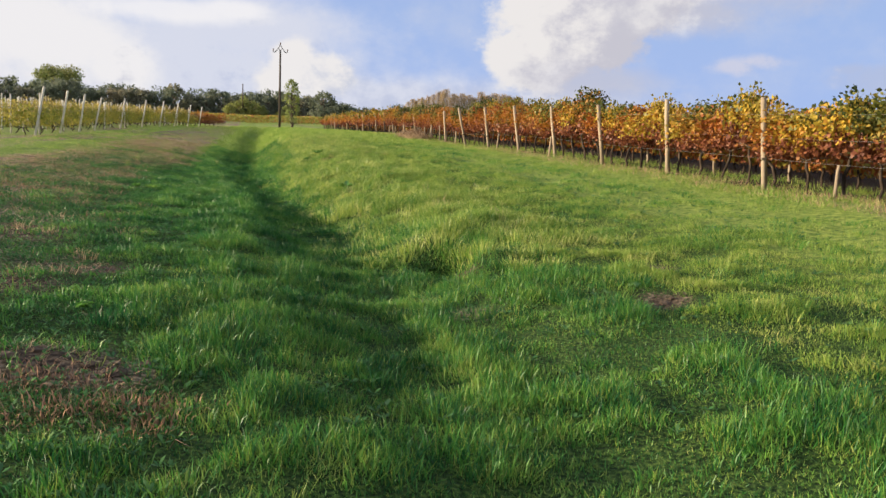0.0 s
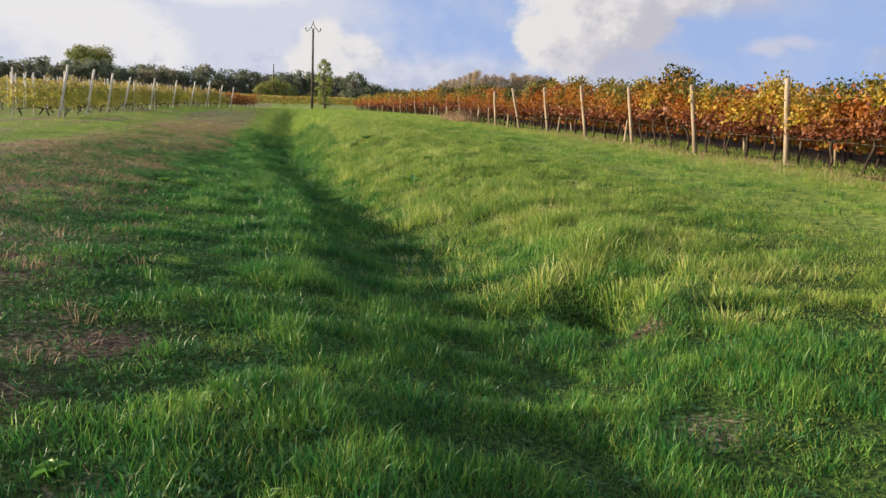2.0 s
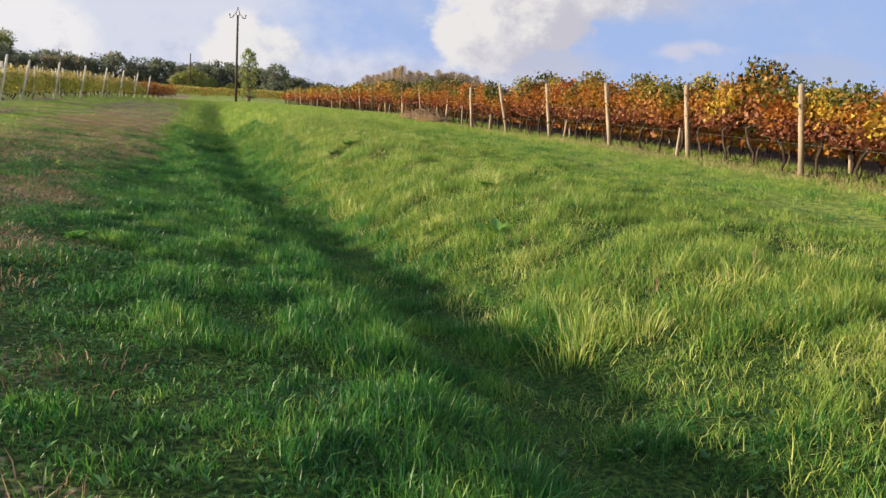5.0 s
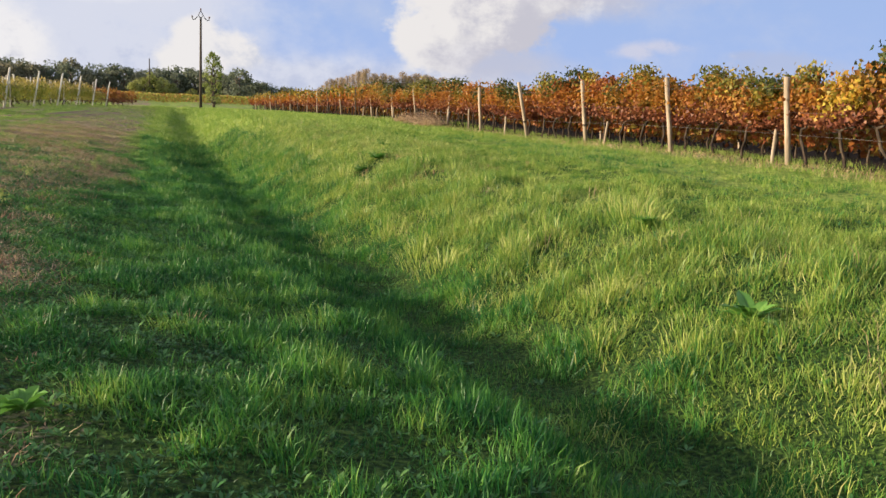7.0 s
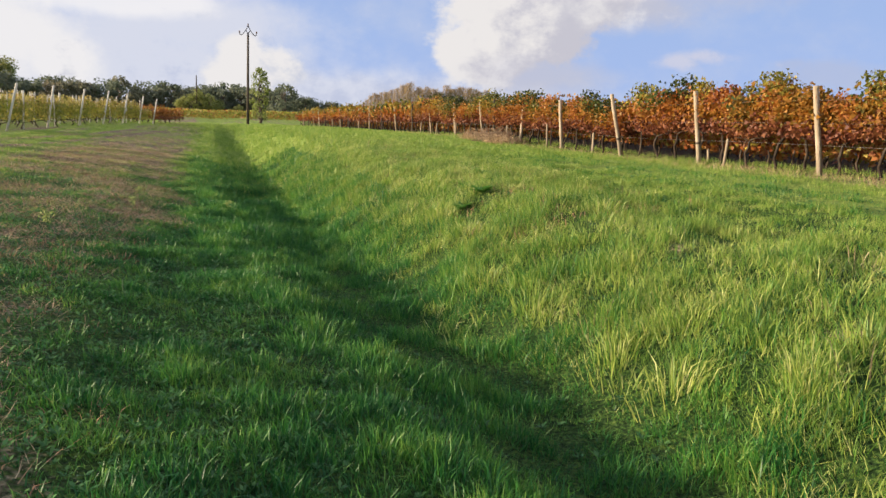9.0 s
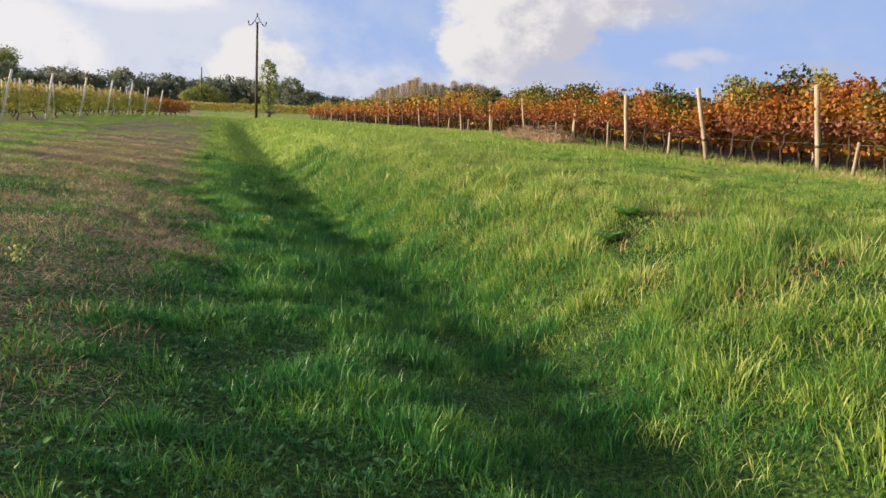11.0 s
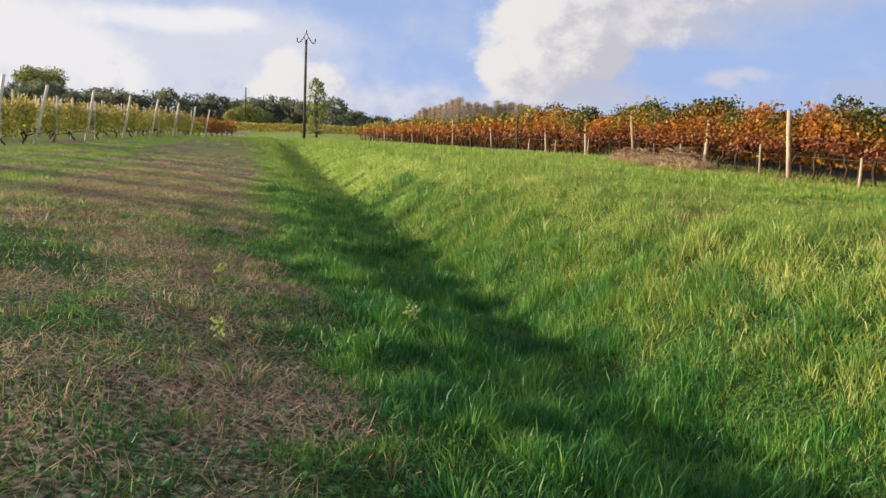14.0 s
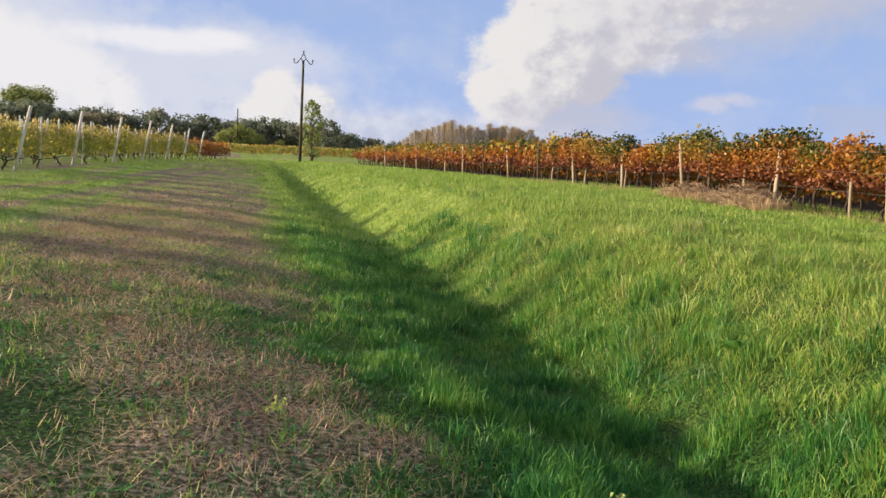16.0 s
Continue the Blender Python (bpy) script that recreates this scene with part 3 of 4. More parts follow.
def vine_meshes(seed, height, leaves, spread, mat, mat_top, leaf=0.115, low=0.55, mat_low=None, simple=True):
    """The trunk, canopy and shoots of one vine on its wires, along y, foot at the origin."""
    rng = np.random.default_rng(seed)
    bm = bmesh.new()
    x, y, pts = 0.0, 0.0, []
    for i in range(6):
        pts.append((x, y, -0.05 + i * low * 0.21))
        x, y = x + rng.normal() * 0.025, y + rng.normal() * 0.045
    tube(bm, pts, [0.04, 0.03, 0.028, 0.03, 0.032, 0.024], 7)
    top = Vector(pts[-1])
    for s in (-1, 1):
        tube(bm, [top, top + Vector((rng.normal() * 0.02, s * 0.2, 0.05)), top + Vector((rng.normal() * 0.03, s * 0.5, 0.07))], [0.02, 0.015, 0.010], 6)
    trunk = bpy.data.meshes.new("trunk")
    bm.to_mesh(trunk)
    bm.free()
    trunk.materials.append(M_BARK)
    bm = bmesh.new()
    centres = []
    shoots = 13
    for i in range(shoots):
        yy = -spread + 2 * spread * (i + rng.random()) / shoots
        h = height * (0.82 + 0.26 * rng.random() ** 2.2) * (1 - 0.17 * abs(yy / spread) ** 2.5)
        bend = rng.normal() * 0.07
        line = [Vector((0, yy, low + 0.05))]
        for k in range(1, 6):
            line.append(Vector((bend * k / 3 + rng.normal() * 0.03, yy + rng.normal() * 0.03, low + (h - low) * k / 5)))
        tube(bm, line, [0.006, 0.005, 0.005, 0.004, 0.004, 0.002], 3, False)
        per = int(leaves / shoots * rng.uniform(0.35, 1.65))
        t = rng.random(per) ** 0.72 * 0.98
        k = np.minimum((t * 5).astype(int), 4)
        la, lb = np.array([line[j] for j in k]), np.array([line[j + 1] for j in k])
        centres.append(la + (lb - la) * (t * 5 - k)[:, None])
    shoots_mesh = bpy.data.meshes.new("shoots")
    bm.to_mesh(shoots_mesh)
    bm.free()
    shoots_mesh.materials.append(M_BARK)
    c = np.concatenate(centres)
    width = 0.17 * (0.75 + 0.5 * rng.random(len(c)))
    c[:, 0] += rng.normal(size=len(c)) * width
    c[:, 1] += rng.normal(size=len(c)) * 0.09
    c[:, 2] += rng.normal(size=len(c)) * 0.05
    nrm = np.stack([np.sign(c[:, 0] + 1e-4) * 0.6 + rng.normal(size=len(c)) * 0.6, rng.normal(size=len(c)) * 0.9, 0.3 + rng.normal(size=len(c)) * 0.8], axis=1)
    size = leaf * (0.65 + 0.7 * rng.random(len(c)))
    upper = c[:, 2] > low + (height - low) * (0.45 + 0.45 * rng.random(len(c)))
    lower = ~upper & (c[:, 2] < low + (height - low) * (0.12 + 0.32 * rng.random(len(c))))
    middle = ~upper & ~lower
    foliage = leaf_cloud("foliage", c[middle], nrm[middle], size[middle], rng, mat, simple)
    skirt = leaf_cloud("skirt", c[lower], nrm[lower], size[lower], rng, mat_low or mat, simple)
    crest = leaf_cloud("crest", c[upper], nrm[upper], size[upper], rng, mat_top, simple)
    return trunk, shoots_mesh, foliage, crest, skirt


def place_vine(meshes, name, m, label, group):
    v = thing(name, label, "grapevine", group)
    for n, me in zip(("trunk", "shoot_growth", "foliage", "crest", "skirt"), meshes):
        o = tagged(new(n, me), kind="stuff" if n != "trunk" else "")
        o.parent = v
    v.matrix_basis = m
    return v


def post(name, height, radius, mat, label, group, band=False):
    p = thing(name, label, "post", group)
    bm = bmesh.new()
    k = random.random() * 6
    tube(bm, [(0, 0, -0.25), (0.004 * math.sin(k), 0, height * 0.35), (0.008 * math.cos(k), 0.004, height * 0.75), (0, 0, height - 0.02), (0, 0, height)],
         [radius * 1.06, radius, radius * 0.98, radius * 0.95, radius * 0.8], 10)
    part("shaft", bm, mat, p)
    if band:
        bm = bmesh.new()
        tube(bm, [(0, 0, 0.50), (0, 0, 0.56)], [radius * 1.12, radius * 1.12], 10)
        part("tie", bm, M_POST_DARK, p, "dark tie round the post")
    return p


ROW_X = 10.48
LOOKS = [(M_VINE, M_VINE_TOP), (M_VINE_GOLD, M_VINE), (M_VINE_RED, M_VINE_TOP), (M_VINE_RED, M_VINE_DARK), (M_VINE_GOLD, M_VINE_TOP)]
OLD = [vine_meshes(100 + i, 1.64 + 0.12 * (i % 3), 2600, 0.5, *LOOKS[i % 5], 0.062, 0.66, M_VINE_LOW) for i in range(9)]
RED = [vine_meshes(150 + i, 1.68 + 0.1 * (i % 3), 2400, 0.5, M_VINE if i % 4 == 1 else M_VINE_RED, (M_VINE_RED, M_VINE_TOP, M_VINE_DARK)[i % 3], 0.066, 0.66, M_VINE_LOW) for i in range(9)]
OLD_FAR = [vine_meshes(200 + i, 1.70, 520, 0.54, M_VINE_RED, M_VINE_TOP, 0.12, 0.62, M_VINE_LOW) for i in range(4)]
rnd = random.Random(4)


def lift(y):
    """Some stretches of the row have grown taller."""
    return 1 + 0.24 * math.exp(-((y - 12.4) / 0.7) ** 2) + 0.20 * math.exp(-((y - 22.4) / 1.3) ** 4) + 0.17 * math.exp(-((y - 32.9) / 2.3) ** 4) + 0.03 * math.sin(y * 0.9)


y = 5.6
while y < 112:
    x = ROW_X + 0.24 + 0.06 * math.sin(y * 0.21)
    kind = (OLD if y < 27 + rnd.uniform(-7, 7) else RED)[rnd.randrange(9)] if y < 58 else OLD_FAR[rnd.randrange(4)]
    place_vine(kind, "grapevine", pose(x, y, ground_at(x, y) - 0.02, 0, 0, rnd.choice((0, 180)) + rnd.uniform(-6, 6)) @ Matrix.Diagonal((rnd.uniform(0.85, 1.35), 1, rnd.uniform(0.86, 1.15) * lift(y), 1)),
               "old grapevine in orange and yellow autumn leaf on a trellis", "old vines along the field")
    y += 0.98 + rnd.uniform(-0.08, 0.08)


def joined_row(name, place, count, height, low, width, leaf, mats, seed, label, group, trunk_step):
    """A whole row of vines too far back to tell apart: leaves, and the stems below them."""
    rng = np.random.default_rng(seed)
    t = rng.random(count)
    x, y = place(t)
    x = x + rng.normal(size=count) * width[0]
    y = y + rng.normal(size=count) * width[1]
    top = height * (0.82 + 0.36 * fbm(x, y, 0.8, seed, 2))
    c = np.stack([x, y, land(x, y) + low + (top - low) * rng.random(count) ** 0.85], axis=1)
    nrm = rng.normal(size=(count, 3)) + np.array([-0.7 * width[0], -0.7 * width[1], 0.06]) * 5
    pick = rng.random(count) < 0.3
    row = thing(name, label, "vine row", group, "stuff")
    for k, mat in enumerate(mats):
        sel = pick if k else ~pick
        o = tagged(new("foliage", leaf_cloud("foliage", c[sel], nrm[sel], leaf * (0.65 + 0.7 * rng.random(int(sel.sum()))), rng, mat, True)), kind="stuff")
        o.parent = row
    bm = bmesh.new()
    for s in np.arange(0.0, 1.0, trunk_step):
        px, py = place(np.array([s]))
        px, py = float(px[0]), float(py[0])
        z = ground_at(px, py)
        tube(bm, [(px, py, z - 0.05), (px + rng.normal() * 0.05, py + rng.normal() * 0.06, z + low * 0.6), (px, py, z + low + 0.1)], [0.034, 0.028, 0.024], 5, False)
    tagged(part("stems", bm, M_BARK, row), kind="stuff")
    return row


for r in range(1, 8):
    joined_row("vine_row", lambda t, r=r: (ROW_X + 1.75 * r + 0 * t, 6.0 + 106 * t), 36000 if r < 3 else 7500, 1.55, (0.36, 0.2)[r - 1] if r < 3 else 0.06, (0.2, 0.1), 0.105 if r < 3 else 0.18, (M_VINE_RED, M_VINE_TOP), 700 + r,
               "row of old vines in autumn leaf behind the first", "rows of old vines behind", 0.0095)

# posts of the nearest old row: y, height, lean along x and y in degrees, look
POSTS = [(7.5, 1.66, -2, 0, 0), (11.51, 1.72, -6, 0, 0), (15.54, 1.66, -5, 0, 0), (19.47, 1.62, -8, 0, 0), (23.36, 1.56, -8, 0, 0), (27.27, 1.62, -9, 0, 0),
         (31.39, 1.64, -8, 0, 1), (35.31, 1.68, -13, 0, 1), (39.39, 1.50, -5, 0, 0), (43.11, 1.32, 3, 0, 0), (46.0, 1.5, -2, 0, 2), (47.4, 1.35, -7, 0, 0),
         (51.3, 1.5, -4, 0, 0), (55.4, 1.5, -6, 0, 0), (59.3, 1.5, -2, 0, 2)] + [(63.2 + 4.0 * i, 1.5, -3 + (i * 37 % 7) - 3, 0, 2 if i % 3 == 1 else 0) for i in range(12)]
for y, h, lx, ly, look_kind in POSTS:
    x = ROW_X
    p = post("vine_post", h + (0.12 if y < 50 else 0.05), 0.058 if look_kind < 2 else 0.05, M_POST_DARK if look_kind == 2 else M_POST,
             "dark tarred vine post" if look_kind == 2 else ("weathered wooden vine post with a dark tie" if look_kind == 1 else "weathered round wooden vine post"), "posts of the old row", look_kind == 1)
    p.matrix_basis = pose(x, y, ground_at(x, y), ly, lx, 0)

# short stakes between the vines
for i in range(15):
    y = 9.6 + i * 3.45 + rnd.uniform(-0.3, 0.3)
    x = ROW_X + rnd.choice((-0.1, 0.12, 1.8))
    s = post("stake", rnd.uniform(0.55, 0.8), 0.035, M_POST, "short weathered wooden stake at the foot of a vine", "stakes between the old vines")
    s.matrix_basis = pose(x, y, ground_at(x, y), rnd.uniform(-4, 4), rnd.uniform(-6, 6), 0)


def wire(name, points, label, radius=0.0025, mat=None, group="trellis wires"):
    bm = bmesh.new()
    tube(bm, points, [radius] * len(points), 4, False)
    return tagged(part(name, bm, mat or M_WIRE), label, "wire", group)


for h in (0.58, 1.0, 1.45):
    wire("trellis_wire", [(ROW_X - 0.05, yy, ground_at(ROW_X, yy) + h) for yy in np.arange(5.5, 112, 4.0)], "thin galvanised trellis wire between the vine posts")

# the young vines beyond the track: rows that end at the track
YOUNG = [vine_meshes(300 + i, 1.38 + 0.08 * i, 430, 0.42, M_VINE_GREEN, M_YOUNG_TOP, 0.075, 0.3) for i in range(4)]
RUSSET = [vine_meshes(320 + i, 1.5, 320, 0.42, M_VINE_RED, M_VINE_RED, 0.1, 0.35, M_VINE_LOW) for i in range(3)]
for i in range(-6, 19):
    y, russet = 55.5 + 3.0 * i, i > 12
    x_end = float(row_end(y))
    if i % 2 == 0 and not russet:
        e = post("end_post", 2.2, 0.055, M_POST_PALE, "pale wooden end post leaning outwards at a vine row", "end posts of the young rows")
        e.matrix_basis = pose(x_end - 0.1, y, ground_at(x_end, y), 0, 11 + rnd.uniform(-2, 3), 0)
    for k in range(4 if i >= 0 else 2):
        x = x_end - 0.45 - 1.05 * k
        place_vine(RUSSET[rnd.randrange(3)] if russet else YOUNG[rnd.randrange(4)], "grapevine", pose(x, y, ground_at(x, y) - 0.02, 0, 0, 90 + rnd.choice((0, 180))) @ Matrix.Diagonal((1.1, 1, rnd.uniform(0.98, 1.25), 1)),
                   "russet grapevine at the end of its row" if russet else "young grapevine in green and yellow leaf on its wires", "russet vines beyond the track" if russet else "young vines beyond the track")
    joined_row("vine_row", lambda t, y=y, x0=x_end - 4.6: (x0 - 15 * t, y + 0 * t), 900 if i >= 0 else 240, 1.6 if i >= 0 else 1.3, 0.2, (0.1, 0.15), 0.15, (M_VINE_RED, M_VINE_LOW) if russet else (M_VINE_GREEN, M_YOUNG_TOP), 800 + i,
               "row of russet vines running away from the track" if russet else "row of young green and yellow vines running away from the track", "rows of young vines", 0.07)
    for k, dx in enumerate((0.25, 1.5, 3.1, 4.8, 6.6, 8.6, 10.8)):
        if russet or (k == 0 and i % 2 == 0):
            continue
        xx = x_end - dx - rnd.uniform(0, 0.5)
        q = post("row_post", 1.85 + rnd.uniform(-0.2, 0.14), 0.036, M_POST_PALE, "pale upright wooden post within a vine row", "posts of the young rows")
        q.matrix_basis = pose(xx, y, ground_at(xx, y), rnd.uniform(-2, 2), rnd.uniform(-2.5, 3), 0)
    for h in (0.6, 1.2):
        wire("trellis_wire", [(xx, y, ground_at(xx, y) + h) for xx in (x_end, x_end - 6, x_end - 12)], "thin galvanised trellis wire of a young vine row", group="wires of the young rows")


# ---- the power pole ----
def power_pole(x, y, height, label, detailed=True):
    p = thing("power_pole", label, "utility pole")
    bm = bmesh.new()
    tube(bm, [(0, 0, -0.5), (0, 0, height * 0.5), (0, 0, height)], [0.17, 0.145, 0.115], 12)
    part("shaft", bm, M_POST_DARK, p)
    if detailed:
        # two curled arms and a pointed bracket
        for s in (-1, 1):
            bm = bmesh.new()
            arc = [(0, 0, height - 0.15), (s * 0.26, 0, height + 0.2), (s * 0.56, 0, height - 0.20), (s * 0.74, 0, height - 0.34), (s * 0.90, 0, height - 0.28), (s * 0.94, 0, height - 0.05)]
            tube(bm, arc, [0.05] * 6, 8)
            part("arm", bm, M_IRON, p, "curved iron arm")
            bm = bmesh.new()
            tube(bm, [(s * 0.94, 0, height - 0.10), (s * 0.94, 0, height + 0.04), (s * 0.94, 0, height + 0.14)], [0.06, 0.085, 0.05], 10)
            part("insulator", bm, M_GLASS, p, "small dark insulator")
            bm = bmesh.new()
            tube(bm, [(s * 0.26, 0, height + 0.2), (0, 0, height + 0.72)], [0.045, 0.04], 8)
            part("brace", bm, M_IRON, p)
        bm = bmesh.new()
        tube(bm, [(0, 0, height + 0.68), (0, 0, height + 0.86), (0, 0, height + 0.98)], [0.05, 0.08, 0.05], 10)
        part("insulator", bm, M_GLASS, p, "small dark insulator")
    p.matrix_basis = pose(x, y, ground_at(x, y), 0, 0, 0)
    return p


power_pole(4.88, 113.2, 10.4, "tall dark wooden power pole with curled iron arms")
far_pole = power_pole(-0.2, 215, 9.3, "thin distant power pole above the woods", False)


# ---- trees ----
def leafy(name, rng, anchors, spread, count, size, mat, squash=0.8):
    pick = anchors[rng.integers(0, len(anchors), count)]
    d = rng.normal(size=(count, 3))
    d /= np.linalg.norm(d, axis=1, keepdims=True)
    r = spread * rng.random(count)[:, None] ** 0.45
    c = pick[:, :3] + d * r * np.array([1, 1, squash]) * pick[:, 3:4]
    return leaf_cloud(name, c, d + rng.normal(size=(count, 3)) * 0.5 + np.array([0, 0, 0.3]), size * (0.6 + 0.8 * rng.random(count)), rng, mat, True)


def tree_meshes(seed, height, width, trunk_h, clumps, leaves, leaf, mat, style="round"):
    """A tapered trunk with limbs, and clumps of leaves at the limbs' ends."""
    rng = np.random.default_rng(seed)
    bm = bmesh.new()
    r0 = height * 0.026
    tube(bm, [(0, 0, -0.4), (rng.normal() * 0.1, rng.normal() * 0.1, trunk_h), (rng.normal() * 0.3, rng.normal() * 0.3, height * 0.55), (0, 0, height * 0.88)], [r0 * 1.4, r0, r0 * 0.6, r0 * 0.15], 9)
    anchors = []
    for i in range(clumps):
        a = i * 2.4 + rng.random()
        f = (i + 0.5) / clumps
        if style == "tall":
            h = trunk_h + (height - trunk_h) * f
            reach = width * 0.5 * (math.sin(math.pi * min(0.12 + f * 0.86, 1)) ** 0.7) * (0.5 + 0.5 * rng.random())
        else:
            h = trunk_h + (height * 0.93 - trunk_h) * (0.12 + 0.88 * rng.random())
            k = (h - trunk_h) / (height - trunk_h)
            reach = width * 0.5 * math.sqrt(max(1 - (2 * k - 0.85) ** 2 / 1.5, 0.05)) * (0.45 + 0.55 * rng.random())
        end = (math.cos(a) * reach, math.sin(a) * reach, h)
        low = max(trunk_h * 0.8, h - reach * 0.8 - height * 0.06)
        tube(bm, [(0, 0, low), (end[0] * 0.5, end[1] * 0.5, low + (h - low) * 0.62), end], [r0 * 0.4, r0 * 0.24, r0 * 0.06], 5, False)
        anchors.append((*end, 0.6 + 0.7 * rng.random()))
    trunk = bpy.data.meshes.new("trunk")
    bm.to_mesh(trunk)
    bm.free()
    trunk.materials.append(M_TRUNK)
    crown = leafy("crown", rng, np.array(anchors), width * (0.17 if style == "round" else 0.2), leaves, leaf, mat)
    return trunk, crown


def place_tree(meshes, x, y, s, label, group="", name="tree", turn=0.0, sink=0.0, tall=1.0):
    t = thing(name, label, "tree", group)
    for n, me in zip(("trunk", "crown"), meshes):
        o = new(n, me)
        o.parent = t
    t.matrix_basis = pose(x, y, ground_at(x, y) - sink, 0, 0, turn) @ Matrix.Diagonal((s, s, s * tall, 1))
    return t


OAK = tree_meshes(1, 11, 12.5, 2.0, 44, 9500, 0.32, M_OAK)
ROUND = [tree_meshes(10 + i, 9, 9.5, 1.2, 34, 1050, 0.55, M_WOOD_HAZED) for i in range(4)]
LIME = tree_meshes(20, 7, 7, 0.8, 26, 3200, 0.28, M_LIME)
TALL = tree_meshes(30, 8.5, 3.5, 0.7, 26, 1700, 0.22, M_POPLAR, "tall")


def bare_tree(seed, height):
    """A tall slim tree with hardly a leaf: trunk and many fine upright twigs."""
    rng = np.random.default_rng(seed)
    bm = bmesh.new()
    tube(bm, [(0, 0, -0.3), (0, 0, height * 0.5), (0, 0, height)], [0.16, 0.10, 0.02], 6)
    trunk = bpy.data.meshes.new("trunk")
    for i in range(26):
        a, h = i * 2.4, height * (0.18 + 0.72 * rng.random())
        r = height * 0.13 * (1.15 - h / height)
        tube(bm, [(0, 0, h), (math.cos(a) * r * 0.6, math.sin(a) * r * 0.6, h + r * 0.8), (math.cos(a) * r, math.sin(a) * r, h + r * 2.0)], [0.04, 0.028, 0.01], 4, False)
    bm.to_mesh(trunk)
    bm.free()
    trunk.materials.append(M_BARE)
    n = 2600
    h = height * (0.12 + 0.86 * rng.random(n))
    a = rng.random(n) * 6.283
    r = height * 0.34 * np.minimum(1.25 - h / height, 0.85) * np.sqrt(rng.random(n))
    base = np.stack([np.cos(a) * r, np.sin(a) * r, h], axis=1)
    tip = base + np.stack([np.cos(a) * 0.3, np.sin(a) * 0.3, 0.5 + 0.6 * rng.random(n)], axis=1)
    side = np.stack([-np.sin(a), np.cos(a), 0 * a], axis=1) * 0.03
    verts = np.stack([base - side, base + side, tip], axis=1).reshape(-1, 3)
    crown = mesh_from("crown", verts, np.arange(n * 3), np.full(n, 3), M_BARE)
    return trunk, crown


BARE = [bare_tree(40 + i, 13) for i in range(3)]
place_tree(OAK, -60.0, 300, 1.36, "large round oak standing above the young vines", name="oak_tree")
place_tree(TALL, 7.1, 124.3, 0.8, "slim upright green tree beside the power pole", name="poplar_tree")
place_tree(ROUND[1], 21.5, 236, 0.95, "dark rounded tree at the end of the field")
place_tree(ROUND[2], 27.5, 240, 0.62, "small dark rounded tree at the end of the field", turn=70)
place_tree(LIME, -1.2, 216, 0.9, "yellow-green bushy tree at the edge of the wood")
place_tree(LIME, 3.0, 217, 0.78, "yellow-green bushy tree at the edge of the wood", turn=130)
place_tree(LIME, 8.8, 218, 0.44, "small yellow-green bush at the edge of the wood", turn=40)
tr = random.Random(12)
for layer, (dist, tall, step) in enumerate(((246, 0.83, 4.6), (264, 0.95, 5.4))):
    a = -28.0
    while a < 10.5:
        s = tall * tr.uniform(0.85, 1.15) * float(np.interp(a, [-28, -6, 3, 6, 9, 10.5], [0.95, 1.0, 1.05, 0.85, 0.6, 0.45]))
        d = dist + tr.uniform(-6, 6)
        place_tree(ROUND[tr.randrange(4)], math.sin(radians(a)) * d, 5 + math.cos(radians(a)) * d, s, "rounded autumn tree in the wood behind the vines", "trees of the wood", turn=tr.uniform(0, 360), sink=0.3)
        a += math.degrees(step / dist) * tr.uniform(0.8, 1.2)
a = 10.2
while a < 19.6:
    d = 350 + tr.uniform(-8, 8)
    s = 1.2 * tr.uniform(0.84, 1.04) * float(np.interp(a, [10, 11.5, 13, 17.0, 18.6, 19.6], [0.5, 0.82, 1.0, 1.0, 0.85, 0.6]))
    place_tree(BARE[tr.randrange(3)], math.sin(radians(a)) * d, math.cos(radians(a)) * d, s, "tall slim tree with bare brown branches", "bare trees of the plantation", turn=tr.uniform(0, 360))
    a += 0.24 * tr.uniform(0.5, 1.5)
# ---- far vines across the end of the field ----
def far_row(y, x0, x1, height, seed):
    rng = np.random.default_rng(seed)
    n = int((x1 - x0) * 45)
    x = rng.uniform(x0, x1, n)
    yy = y + rng.normal(size=n) * 0.25
    z = land(x, yy) + 0.1 + (height - 0.1) * rng.random(n) ** 0.8 * (0.8 + 0.35 * fbm(x, yy, 1.3, seed))
    c = np.stack([x, yy, z], axis=1)
    nrm = np.stack([rng.normal(size=n), -0.6 - rng.random(n), 0.3 + rng.normal(size=n) * 0.4], axis=1)
    ob = new("vine_row", leaf_cloud("vine_row", c, nrm, 0.22 * (0.7 + 0.6 * rng.random(n)), rng, M_VINE_GREEN if seed % 3 else M_VINE, True))
    tagged(ob, "distant row of yellow and orange autumn vines", "vine row", "far vine rows", "stuff")


for i in range(9):
    far_row(178 + 7.0 * i, -95, 26 + 4 * i, 1.7, 500 + i)


